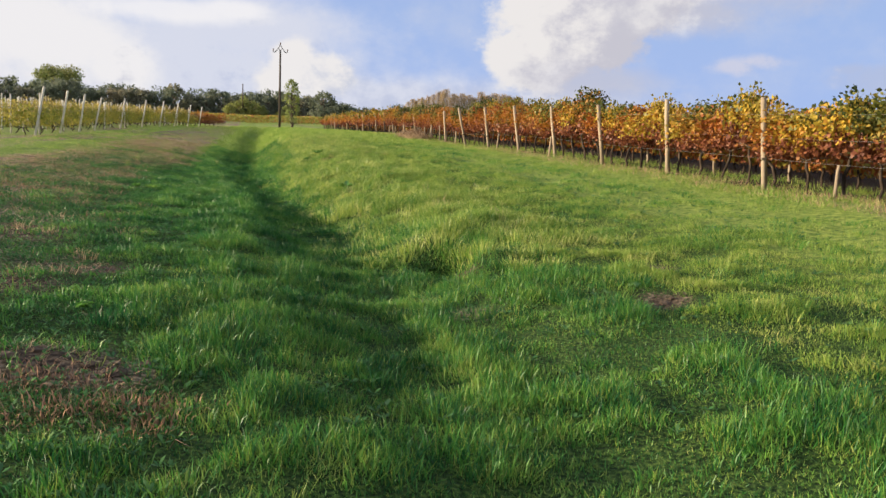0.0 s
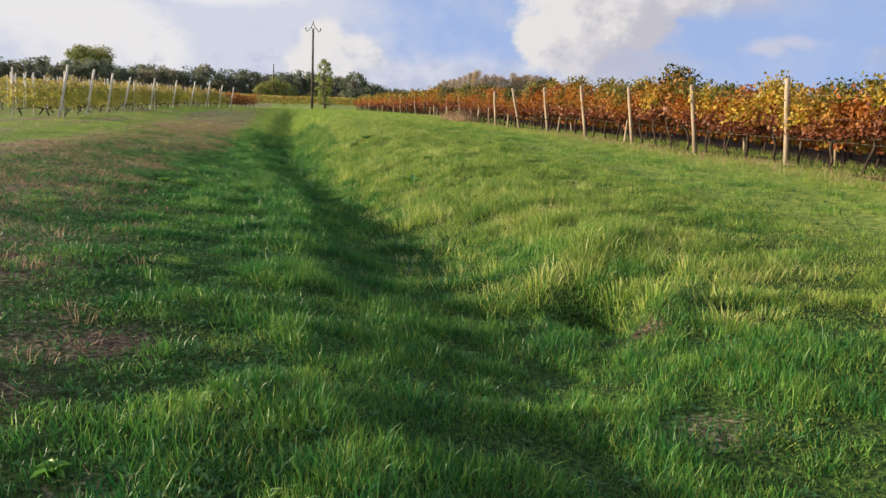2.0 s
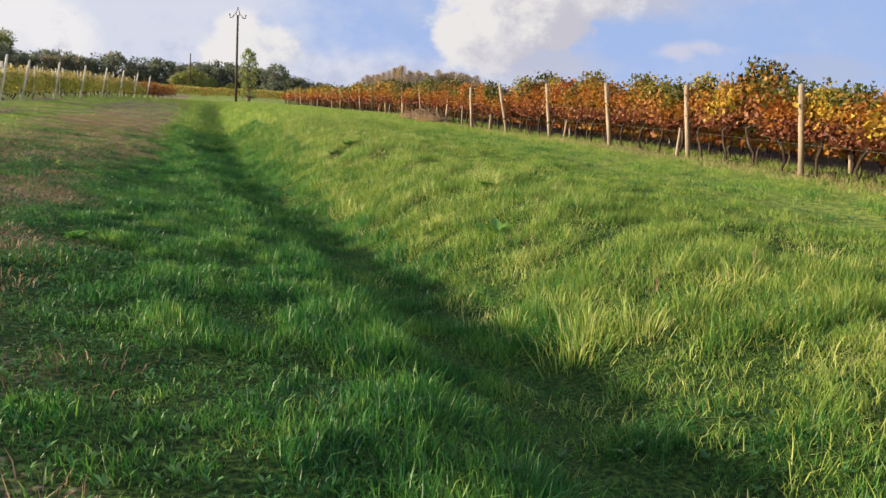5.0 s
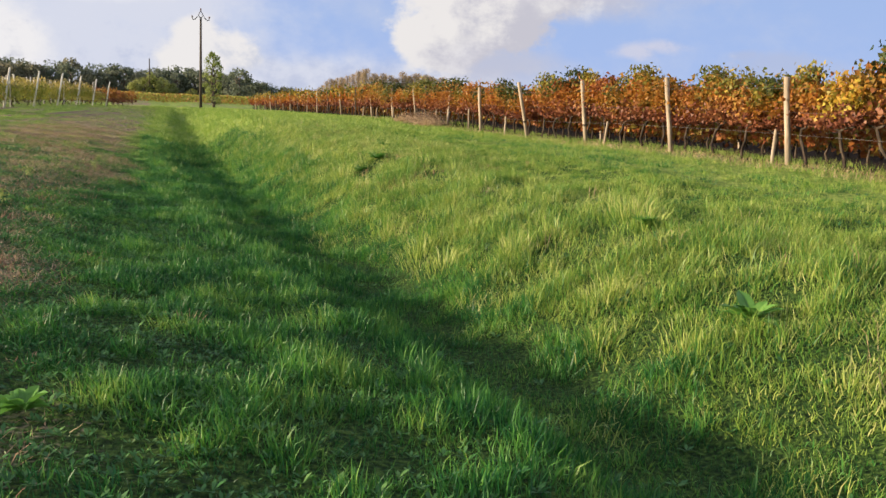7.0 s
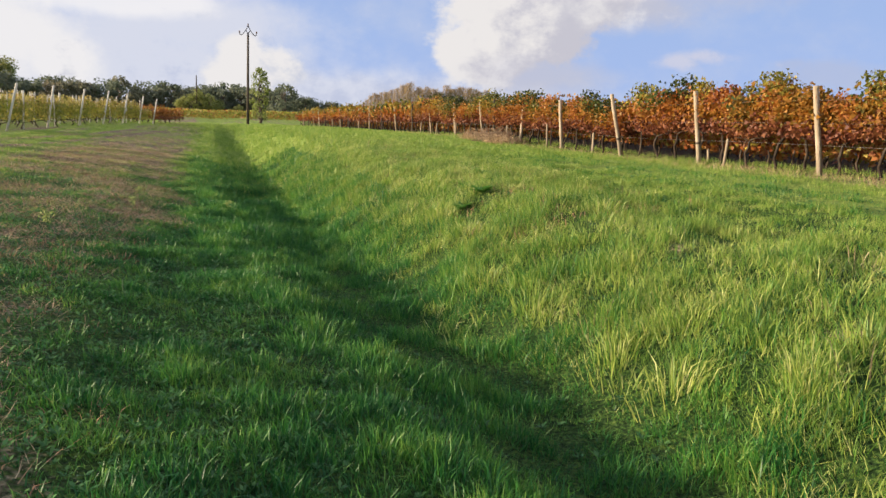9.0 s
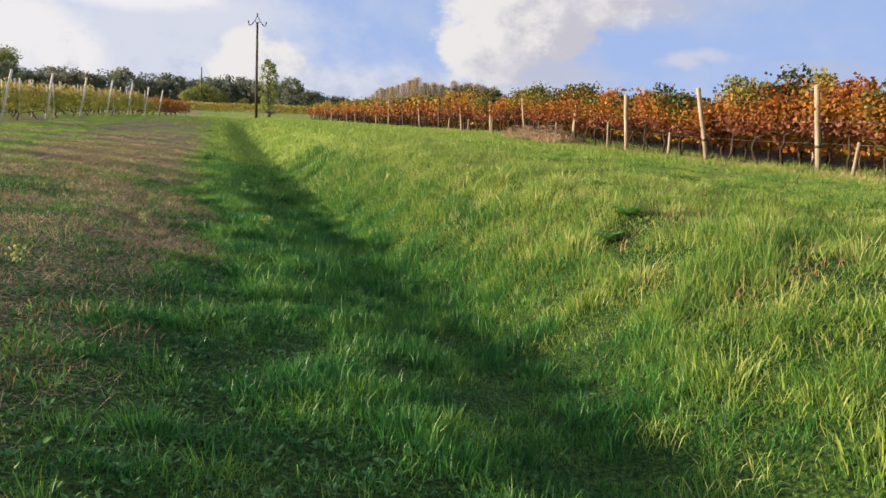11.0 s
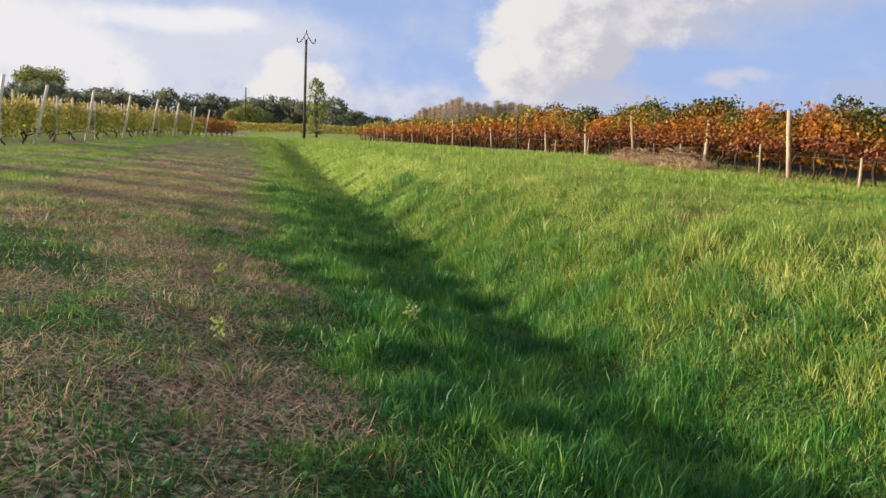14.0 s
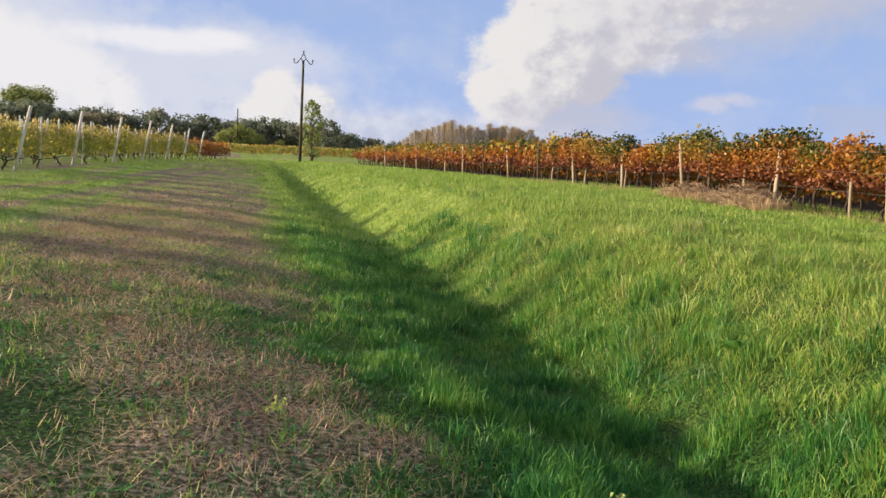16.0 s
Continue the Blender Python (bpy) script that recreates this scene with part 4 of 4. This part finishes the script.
# ---- heap of prunings and clods ----
def twig_heap(x, y, wide, high, count, seed):
    rng = random.Random(seed)
    bm = bmesh.new()
    z = ground_at(x, y)
    for i in range(count):
        a, r = rng.uniform(0, 6.283), wide * rng.random() ** 0.7
        px, py = x + math.cos(a) * r * 0.55, y + math.sin(a) * r
        pz = z + high * (1 - (r / wide) ** 2) * rng.random()
        d, ln = rng.uniform(0, 6.283), rng.uniform(0.15, 0.5)
        tube(bm, [(px, py, pz), (px + math.cos(d) * ln * 0.5, py + math.sin(d) * ln * 0.5, pz + rng.uniform(0, 0.08)), (px + math.cos(d) * ln, py + math.sin(d) * ln, pz + rng.uniform(-0.05, 0.05))], [0.008, 0.006, 0.003], 4, False)
    tagged(part("brush_heap", bm, M_TWIG), "heap of dry vine prunings and dead grass beside the posts", "brush heap", "brush heaps", "stuff")


twig_heap(ROW_X - 0.9, 43.0, 1.3, 0.55, 620, 1)
twig_heap(ROW_X - 0.7, 45.8, 1.0, 0.45, 420, 2)


def clod(x, y, s, seed):
    rng = random.Random(seed)
    bm = bmesh.new()
    bmesh.ops.create_icosphere(bm, subdivisions=2, radius=s)
    for v in bm.verts:
        v.co *= 0.75 + 0.5 * noise.noise(v.co * (2.2 / s) + Vector((seed * 3.1, 0, 0)))
        v.co.z *= 0.45
    ob = tagged(part("soil_clod", bm, M_SOIL_CLOD), "brown clod of bare soil in the grass", "soil clod", "soil clods")
    ob.matrix_basis = pose(x, y, ground_at(x, y) + s * 0.05, 0, 0, rng.uniform(0, 360))


for i, (x, y, s) in enumerate([(-0.35, 1.15, 0.08), (-0.5, 1.25, 0.06), (-0.22, 1.3, 0.05), (-0.8, 1.45, 0.07), (-0.92, 1.3, 0.06), (3.36, 5.08, 0.07), (3.48, 5.0, 0.05), (4.39, 4.5, 0.08), (4.52, 4.4, 0.05), (3.83, 2.96, 0.07), (3.95, 3.06, 0.05), (2.62, 5.15, 0.08), (2.75, 5.05, 0.05)]):
    clod(x, y, s, i)


# ---- grass ----
def blades(name, x, y, h, w, lean, mat, label, seed, two=True, way=None):
    """Single blades of grass that bend over, each a tapering strip."""
    rng = np.random.default_rng(seed)
    n = len(x)
    z = land(x, y) - 0.015
    a, b = rng.random(n) * 6.283, rng.random(n) * 6.283
    if way is not None:
        a = way
    out = np.stack([np.cos(a), np.sin(a), 0 * a], axis=1)
    side = np.stack([np.cos(b), np.sin(b), 0 * b], axis=1) * w[:, None] * 0.5
    base = np.stack([x, y, z], axis=1)
    up = np.array([0, 0, 1.0])
    tip = base + out * (h * lean)[:, None] + up * (h * np.sqrt(np.clip(1 - (lean * 0.8) ** 2, 0.05, 1)))[:, None]
    if two:
        mid = base + out * (h * lean * 0.32)[:, None] + up * (h * 0.58)[:, None]
        verts = np.stack([base - side, base + side, mid + side * 0.8, mid - side * 0.8, tip], axis=1).reshape(-1, 3)
        k = np.arange(n)[:, None] * 5
        corners = k + np.array([0, 1, 2, 3, 3, 2, 4])[None, :]
        sizes = np.tile(np.array([4, 3]), n)
    else:
        verts = np.stack([base - side, base + side, tip], axis=1).reshape(-1, 3)
        corners, sizes = np.arange(n * 3), np.full(n, 3)
    return tagged(new(name, mesh_from(name, verts, corners, sizes, mat)), label, "grass", kind="stuff")


g = np.random.default_rng(77)


def scatter(n, x0, x1, y0, y1, power=1.0):
    return g.uniform(x0, x1, n), y0 + (y1 - y0) * g.random(n) ** power


def clumps(x, y):
    """0 in the gaps between tufts, 1 in their middle."""
    return np.clip((0.55 * fbm(x, y, 0.46, 31, 2) + 0.45 * fbm(x, y, 0.19, 35, 2) - 0.38) * 4.2, 0, 1)


def sward(x, y):
    """Height of the grass: short on the worn berm and the open field, long on the bank."""
    long_bank = np.exp(-((x - swale_x(y) - 1.6) / 1.3) ** 2) * np.interp(y, [4, 9], [0.3, 1])
    worn = np.clip((-0.4 - x) / 1.5, 0, 1)
    c = clumps(x, y)
    return (0.045 + 0.1 * c ** 1.5 * np.interp(x, [4.0, 6.5], [1, 0.6]) + 0.09 * long_bank * fbm(x, y, 0.5, 33, 2) * c) * (1 - 0.5 * worn) * np.interp(y, [6, 12], [0.8, 1])


def lush(x, y):
    """Which of the scattered blades grow: few on dry ground, more in the clumps, none in the washed-out hole."""
    keep = (g.random(len(x)) > dryness(x, y) * 1.15) & (g.random(len(x)) < 0.22 + 0.9 * clumps(x, y))
    return keep & (np.hypot((x - 2.5) / 0.24, (y - 5.75) / 0.34) > 1)


x, y = scatter(225000, -2.6, 4.8, -1.4, 34, 1.05)
keep = lush(x, y)
x, y = x[keep], y[keep]
h = sward(x, y) * g.uniform(0.45, 1.35, len(x))
# the sunlit bank takes the lighter blades, the shaded swale the darker
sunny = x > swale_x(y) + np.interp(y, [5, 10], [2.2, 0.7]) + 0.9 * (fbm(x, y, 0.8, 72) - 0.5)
for sel, mat, label, seed in ((~sunny, M_GRASS, "lush green meadow grass, clumped and uneven", 1), (sunny, M_FIELD, "grass of the bank, pale green for its sunlight, clumped and uneven", 15)):
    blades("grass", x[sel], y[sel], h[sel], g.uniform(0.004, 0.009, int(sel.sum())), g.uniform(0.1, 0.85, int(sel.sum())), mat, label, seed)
x, y = scatter(480000, -2.6, 6.4, -1.4, 37, 1.0)
keep = (g.random(len(x)) > dryness(x, y) * 1.15) & (np.hypot((x - 2.5) / 0.24, (y - 5.75) / 0.34) > 1)
x, y = x[keep], y[keep]
h = 0.03 + 0.5 * sward(x, y) * g.uniform(0.5, 1.3, len(x))
# undergrowth split the same way into sun and shade colours
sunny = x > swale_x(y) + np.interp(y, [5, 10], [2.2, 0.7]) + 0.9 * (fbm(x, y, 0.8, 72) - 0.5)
for sel, mat, label, seed in ((~sunny, M_GRASS, "dense low undergrowth of green grass", 14), (sunny, M_FIELD, "dense low undergrowth on the bank, pale green for its sunlight", 16)):
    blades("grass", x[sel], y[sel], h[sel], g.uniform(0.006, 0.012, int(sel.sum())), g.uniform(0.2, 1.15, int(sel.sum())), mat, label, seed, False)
x, y = scatter(80000, -0.4, 7.5, -1.2, 6.5)
keep = g.random(len(x)) > dryness(x, y) * 1.2
x, y = x[keep], y[keep]
blades("grass", x, y, g.uniform(0.03, 0.075, len(x)) * (0.6 + clumps(x, y)), g.uniform(0.004, 0.008, len(x)), g.uniform(0.1, 1.0, len(x)), M_FIELD, "close short grass of the mown meadow", 17, False)
x, y = scatter(400000, -6.5, 10.2, -1.4, 36, 0.95)
keep = lush(x, y)
x, y = x[keep], y[keep]
# open field and track get the lighter, sunlit green too
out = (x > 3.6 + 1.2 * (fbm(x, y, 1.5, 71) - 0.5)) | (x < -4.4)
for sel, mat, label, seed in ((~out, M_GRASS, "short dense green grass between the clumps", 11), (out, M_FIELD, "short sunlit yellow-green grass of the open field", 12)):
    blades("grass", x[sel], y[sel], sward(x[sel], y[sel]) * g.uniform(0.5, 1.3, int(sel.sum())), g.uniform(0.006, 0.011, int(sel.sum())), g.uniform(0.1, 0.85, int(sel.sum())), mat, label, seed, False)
x, y = scatter(40000, -1.4, 2.0, 25, 43)
keep = lush(x, y)
x, y = x[keep], y[keep]
blades("grass", x, y, 0.05 + sward(x, y) * g.uniform(0.6, 1.4, len(x)), g.uniform(0.004, 0.009, len(x)), g.uniform(0.1, 0.85, len(x)), M_GRASS, "deep green grass in the bottom of the swale", 13)
x, y = scatter(150000, -8, 10.4, 33, 70, 1.2)
keep = g.random(len(x)) > dryness(x, y) * 1.05
x, y = x[keep], y[keep]
blades("far_grass", x, y, sward(x, y) * g.uniform(0.8, 1.6, len(x)), g.uniform(0.012, 0.024, len(x)), g.uniform(0.1, 0.8, len(x)), M_FIELD, "green meadow grass farther up the field", 2, False)
x, y = scatter(60000, -9, 10.4, 68, 122)
blades("far_grass", x, y, sward(x, y) * g.uniform(0.9, 1.6, len(x)), g.uniform(0.02, 0.045, len(x)), g.uniform(0.1, 0.7, len(x)), M_FIELD, "green meadow grass at the end of the field", 3, False)
# straw on the berm and at the feet of the vines
x, y = scatter(260000, -5.6, -0.2, 0, 46, 1.1)
keep = g.random(len(x)) < np.clip(dryness(x, y) * 1.25 - 0.2, 0, 0.75) * np.interp(y, [8, 20], [0.06, 1])
x, y = x[keep], y[keep]
blades("straw", x, y, g.uniform(0.03, 0.12, len(x)), g.uniform(0.005, 0.010, len(x)), g.uniform(0.8, 1.24, len(x)), M_STRAW, "short dry straw and cut stalks on the berm", 4, False)
for n, mat, label, seed in ((200000, M_STRAW, "flattened mat of dry straw on the berm", 7), (80000, M_DEAD, "reddish-brown matted dead grass on the berm", 8)):
    x, y = scatter(n, -5.2, -0.5, 0, 44, 1.0)
    patch = fbm(x, y, 0.8, 200 + seed, 2)
    keep = g.random(len(x)) < np.clip(dryness(x, y) * 1.5 - 0.3, 0, 1) * np.clip(patch * 2.6 - 0.6, 0.08, 1) * np.interp(y, [8, 20], [0.15, 1])
    x, y = x[keep], y[keep]
    blades("straw", x, y, g.uniform(0.05, 0.17, len(x)), g.uniform(0.005, 0.010, len(x)), g.uniform(0.9, 1.23, len(x)), mat, label, seed, False)
x, y = scatter(15000, 9.3, 10.9, 4, 60, 1.1)
blades("straw", x, y, g.uniform(0.04, 0.18, len(x)), g.uniform(0.006, 0.012, len(x)), g.uniform(0.3, 1.0, len(x)), M_STRAW, "dry grass at the feet of the old vines", 5, False)


x, y = scatter(52000, 9.2, 12.6, 4, 62, 1.1)
keep = g.random(len(x)) < np.clip(1.9 * fbm(x, y, 0.9, 41, 2) - 0.35, 0, 1)
x, y = x[keep], y[keep]
blades("grass", x, y, g.uniform(0.05, 0.2, len(x)) * (0.5 + fbm(x, y, 0.5, 43, 2)), g.uniform(0.008, 0.014, len(x)), g.uniform(0.1, 0.9, len(x)), M_FIELD, "rough uncut grass along the feet of the old vines", 6, False)


def tufts(n, per, x0, x1, y0, y1, tall, seed, mat, label, name="grass_tufts", weight=None, spread=0.07, wide=(0.004, 0.008), tousle=0.0, two=True):
    r = np.random.default_rng(seed)
    cx, cy = r.uniform(x0, x1, n), y0 + (y1 - y0) * r.random(n) ** 1.15
    if weight is not None:
        keep = r.random(n) < weight(cx, cy)
        cx, cy = cx[keep], cy[keep]
    clear = np.hypot((cx - 2.5) / 0.34, (cy - 5.5) / 0.62) > 1
    cx, cy = cx[clear], cy[clear]
    big = r.uniform(0.55, 1.25, len(cx))
    dx, dy = r.normal(size=len(cx) * per) * spread, r.normal(size=len(cx) * per) * spread
    x, y = np.repeat(cx, per) + dx, np.repeat(cy, per) + dy
    h = tall * np.repeat(big, per) * r.uniform(0.45, 1.15, len(x))
    return blades(name, x, y, h, r.uniform(*wide, len(x)), np.clip(0.1 + np.hypot(dx, dy) / spread * 0.3 + r.uniform(-0.12, 0.35, len(x)) + tousle * r.random(len(x)) ** 2, 0.05, 1.22), mat, label, seed + 1, way=np.arctan2(dy, dx) + r.normal(size=len(x)) * (0.5 + 2 * tousle), two=two)


def bank_only(x, y):
    return np.exp(-((x - swale_x(y) - 1.7) / 1.2) ** 2) * np.clip(2.2 * fbm(x, y, 1.1, 61, 2) - 0.55, 0, 1)


def meadow(x, y):
    return clumps(x, y) ** 1.5 * np.where(x < -0.6, 0.25, 1.0)


tufts(4400, 40, 0.8, 6.5, 6.0, 38, 0.18, 90, M_TUFT, "long tousled tufts of grass on the bank", weight=bank_only, spread=0.09, wide=(0.004, 0.008), tousle=0.8)
tufts(5200, 36, -3.5, 8.5, -1, 34, 0.11, 92, M_GRASS, "small bright tufts of grass in the field", weight=meadow, spread=0.08, wide=(0.004, 0.008))
tufts(400, 110, -0.9, 0.9, 1, 30, 0.15, 93, M_GRASS, "thick bright tufts of grass along the lip of the swale", weight=lambda x, y: np.exp(-((x - lip_x(y) + 0.05) / 0.22) ** 2), spread=0.11, wide=(0.004, 0.008))
tufts(800, 20, -6, -0.8, 1, 40, 0.10, 94, M_STRAW, "dry straw tufts on the berm", name="straw_tufts", weight=lambda x, y: dryness(x, y))
tufts(46, 120, 1.5, 3.4, 11, 34, 0.25, 98, M_TUFT, "large pale tussocks along the bank", spread=0.11, wide=(0.005, 0.010))
tufts(1100, 26, -5.0, -0.9, 6, 36, 0.08, 100, M_GRASS, "green tufts among the straw of the berm", spread=0.08, wide=(0.005, 0.009))
tufts(260, 7, 0.6, 7.0, 7, 37, 0.32, 102, M_STRAW, "thin pale seed stalks standing out of the grass", name="seed_stalks", weight=bank_only, spread=0.06, wide=(0.003, 0.006))
tufts(26, 60, -1.0, 0.1, 0.25, 1.2, 0.07, 104, M_DEAD, "torn reddish dead roots and grass on bare soil", name="dead_roots", spread=0.09, wide=(0.004, 0.008))
tufts(420, 40, -4.2, -0.8, 8, 34, 0.10, 106, M_DEAD, "reddish-brown dead grass on the berm", name="dead_grass", weight=lambda x, y: dryness(x, y), spread=0.12, wide=(0.004, 0.008))
tufts(60, 50, 9.0, 10.3, 41.6, 47, 0.4, 108, M_STRAW, "dry grass grown through the brush heaps", name="straw_tufts", spread=0.1, wide=(0.006, 0.012))
tufts(800, 40, -1.2, 2.2, 24, 42, 0.15, 120, M_GRASS, "thick tufts of dark green grass in the swale", spread=0.09, wide=(0.005, 0.010))
tufts(950, 40, 1.6, 5.0, 25, 42, 0.17, 122, M_TUFT, "matted pale green tufts on the upper bank", spread=0.11, wide=(0.004, 0.008), tousle=0.8)
tufts(90, 30, 1.8, 4.6, 22, 36, 0.13, 124, M_DEAD, "withered brown grass among the green of the bank", name="dead_grass", spread=0.13, wide=(0.004, 0.008))
tufts(11000, 34, 0.9, 5.6, 8, 37, 0.13, 126, M_TUFT, "fine matted grass of the bank", weight=lambda x, y: np.exp(-((x - swale_x(y) - 1.9) / 1.5) ** 4) * clumps(x, y), spread=0.06, wide=(0.004, 0.007), tousle=1.0, two=False)
tufts(1500, 46, -2.3, -0.1, 13, 33, 0.11, 128, M_GRASS, "thick dark green tufts beside the worn berm", weight=lambda x, y: clumps(x, y) * (dryness(x, y) < 0.35), spread=0.08, wide=(0.004, 0.008), two=False)
tufts(1300, 14, -8.5, -0.8, 27, 56, 0.11, 130, M_STRAW, "pale dry tufts farther along the berm", name="straw_tufts", weight=lambda x, y: np.clip(dryness(x, y) * 1.4, 0, 1), spread=0.1, wide=(0.008, 0.014), two=False)
tufts(1500, 14, -8.5, -0.8, 25, 56, 0.1, 132, M_FIELD, "green tufts farther along the berm", spread=0.1, wide=(0.008, 0.014), two=False)
tufts(2600, 30, -0.6, 8.5, -1, 11, 0.085, 134, M_FIELD, "short bright tufts of the mown meadow", weight=lambda x, y: clumps(x, y) ** 2, spread=0.06, wide=(0.004, 0.007), two=False)
# tussocks round the washed-out hole
tufts(22, 130, 2.0, 3.7, 4.9, 7.6, 0.2, 96, M_TUFT, "tall pale tussocks round the washed-out hole", spread=0.10, wide=(0.005, 0.010))


# broad-leaved weeds and clover, flat rosettes
def rosettes(n, x0, x1, y0, y1, leaves, size, seed, label, rise=0.35):
    r = np.random.default_rng(seed)
    cx, cy = r.uniform(x0, x1, n), y0 + (y1 - y0) * r.random(n) ** 1.2
    big = r.uniform(0.6, 1.4, n)
    a = r.random((n, leaves)) * 6.283
    ln = size * big[:, None] * r.uniform(0.6, 1.2, (n, leaves))
    d = np.stack([np.cos(a), np.sin(a), np.full_like(a, rise) * r.uniform(0.4, 1.6, a.shape)], axis=-1)
    s = np.stack([-np.sin(a), np.cos(a), 0 * a], axis=-1)
    base = np.stack([np.repeat(cx[:, None], leaves, 1), np.repeat(cy[:, None], leaves, 1), np.repeat(land(cx, cy)[:, None] + 0.015, leaves, 1)], axis=-1)
    mid = base + d * ln[..., None] * 0.55
    tip = base + d * ln[..., None] * np.array([1, 1, 0.75])
    w = s * (ln * 0.2)[..., None]
    verts = np.stack([base, mid - w, tip, mid + w], axis=2).reshape(-1, 3)
    return tagged(new("weeds", mesh_from("weeds", verts, np.arange(len(verts)), np.full(n * leaves, 4), M_WEED)), label, "weeds", kind="stuff")


rosettes(12500, -4.5, 0.1, -1, 26, 6, 0.03, 110, "low broad-leaved weeds and clover among the worn grass", 0.8)
rosettes(1500, 0, 8, 0, 34, 8, 0.045, 112, "broad-leaved weeds in the meadow grass", 0.6)


rosettes(4500, -5, -0.8, 12, 36, 6, 0.034, 114, "small leafy weeds among the straw of the berm", 0.6)


def dock(x, y, size, seed):
    """A clump of broad dark leaves on short stems."""
    rng = np.random.default_rng(seed)
    t = thing("dock_plant", "clump of broad dark green dock leaves in the grass", "dock plant", "dock plants")
    n = 22
    for i in range(n):
        a, rise, ln = i * 2.4 + rng.random(), rng.uniform(0.35, 1.2), size * rng.uniform(0.6, 1.1)
        out = Vector((math.cos(a), math.sin(a), rise)).normalized()
        side = Vector((-math.sin(a), math.cos(a), 0)) * ln * 0.17
        bm = bmesh.new()
        spine = [out * ln * f + Vector((0, 0, -0.25 * ln * f * f)) for f in (0.12, 0.4, 0.7, 1.0)]
        left = [bm.verts.new(p - side * w + Vector((0, 0, 0.02 * w))) for p, w in zip(spine, (0.25, 1.0, 0.8, 0.02))]
        mid = [bm.verts.new(p) for p in spine]
        right = [bm.verts.new(p + side * w + Vector((0, 0, 0.02 * w))) for p, w in zip(spine, (0.25, 1.0, 0.8, 0.02))]
        for k in range(3):
            bm.faces.new((left[k], mid[k], mid[k + 1], left[k + 1]))
            bm.faces.new((mid[k], right[k], right[k + 1], mid[k + 1]))
        part("leaf", bm, M_DOCK, t)
    t.matrix_basis = pose(x, y, ground_at(x, y) + 0.02, 0, 0, 0)


for i, (x, y, s) in enumerate([(2.42, 14.45, 0.3), (2.3, 24.55, 0.2), (2.7, 24.9, 0.24), (3.4, 27.0, 0.22), (3.1, 16.8, 0.2), (-0.75, 2.6, 0.08), (-1.7, 13.6, 0.16), (1.6, 31.2, 0.2)]):
    dock(x, y, s, 60 + i)


def mullein(x, y, tall, seed):
    """A pale flowering weed on one stalk with small leaves."""
    rng = np.random.default_rng(seed)
    t = thing("tall_weed", "pale yellow-green flowering weed standing in the grass", "weed", "tall weeds")
    bm = bmesh.new()
    tube(bm, [(0, 0, -0.02), (0.01, 0, tall * 0.5), (0.02, 0.01, tall)], [0.006, 0.005, 0.002], 5)
    part("stalk", bm, M_WEED, t)
    n = 46
    h = tall * rng.random(n) ** 0.7
    c = np.stack([rng.normal(size=n) * 0.03, rng.normal(size=n) * 0.03, h], axis=1)
    o = new("leaves", leaf_cloud("leaves", c, rng.normal(size=(n, 3)) + np.array([0, 0, 0.6]), np.full(n, 0.022), rng, M_BERRY))
    o.parent = t
    t.matrix_basis = pose(x, y, ground_at(x, y), 0, 0, 0)


for i, (x, y, tall) in enumerate([(-0.68, 28.7, 0.2), (-2.17, 27.6, 0.17), (-2.9, 24.2, 0.15), (-2.2, 30.0, 0.13), (-2.75, 20.6, 0.16)]):
    mullein(x, y, tall, i)
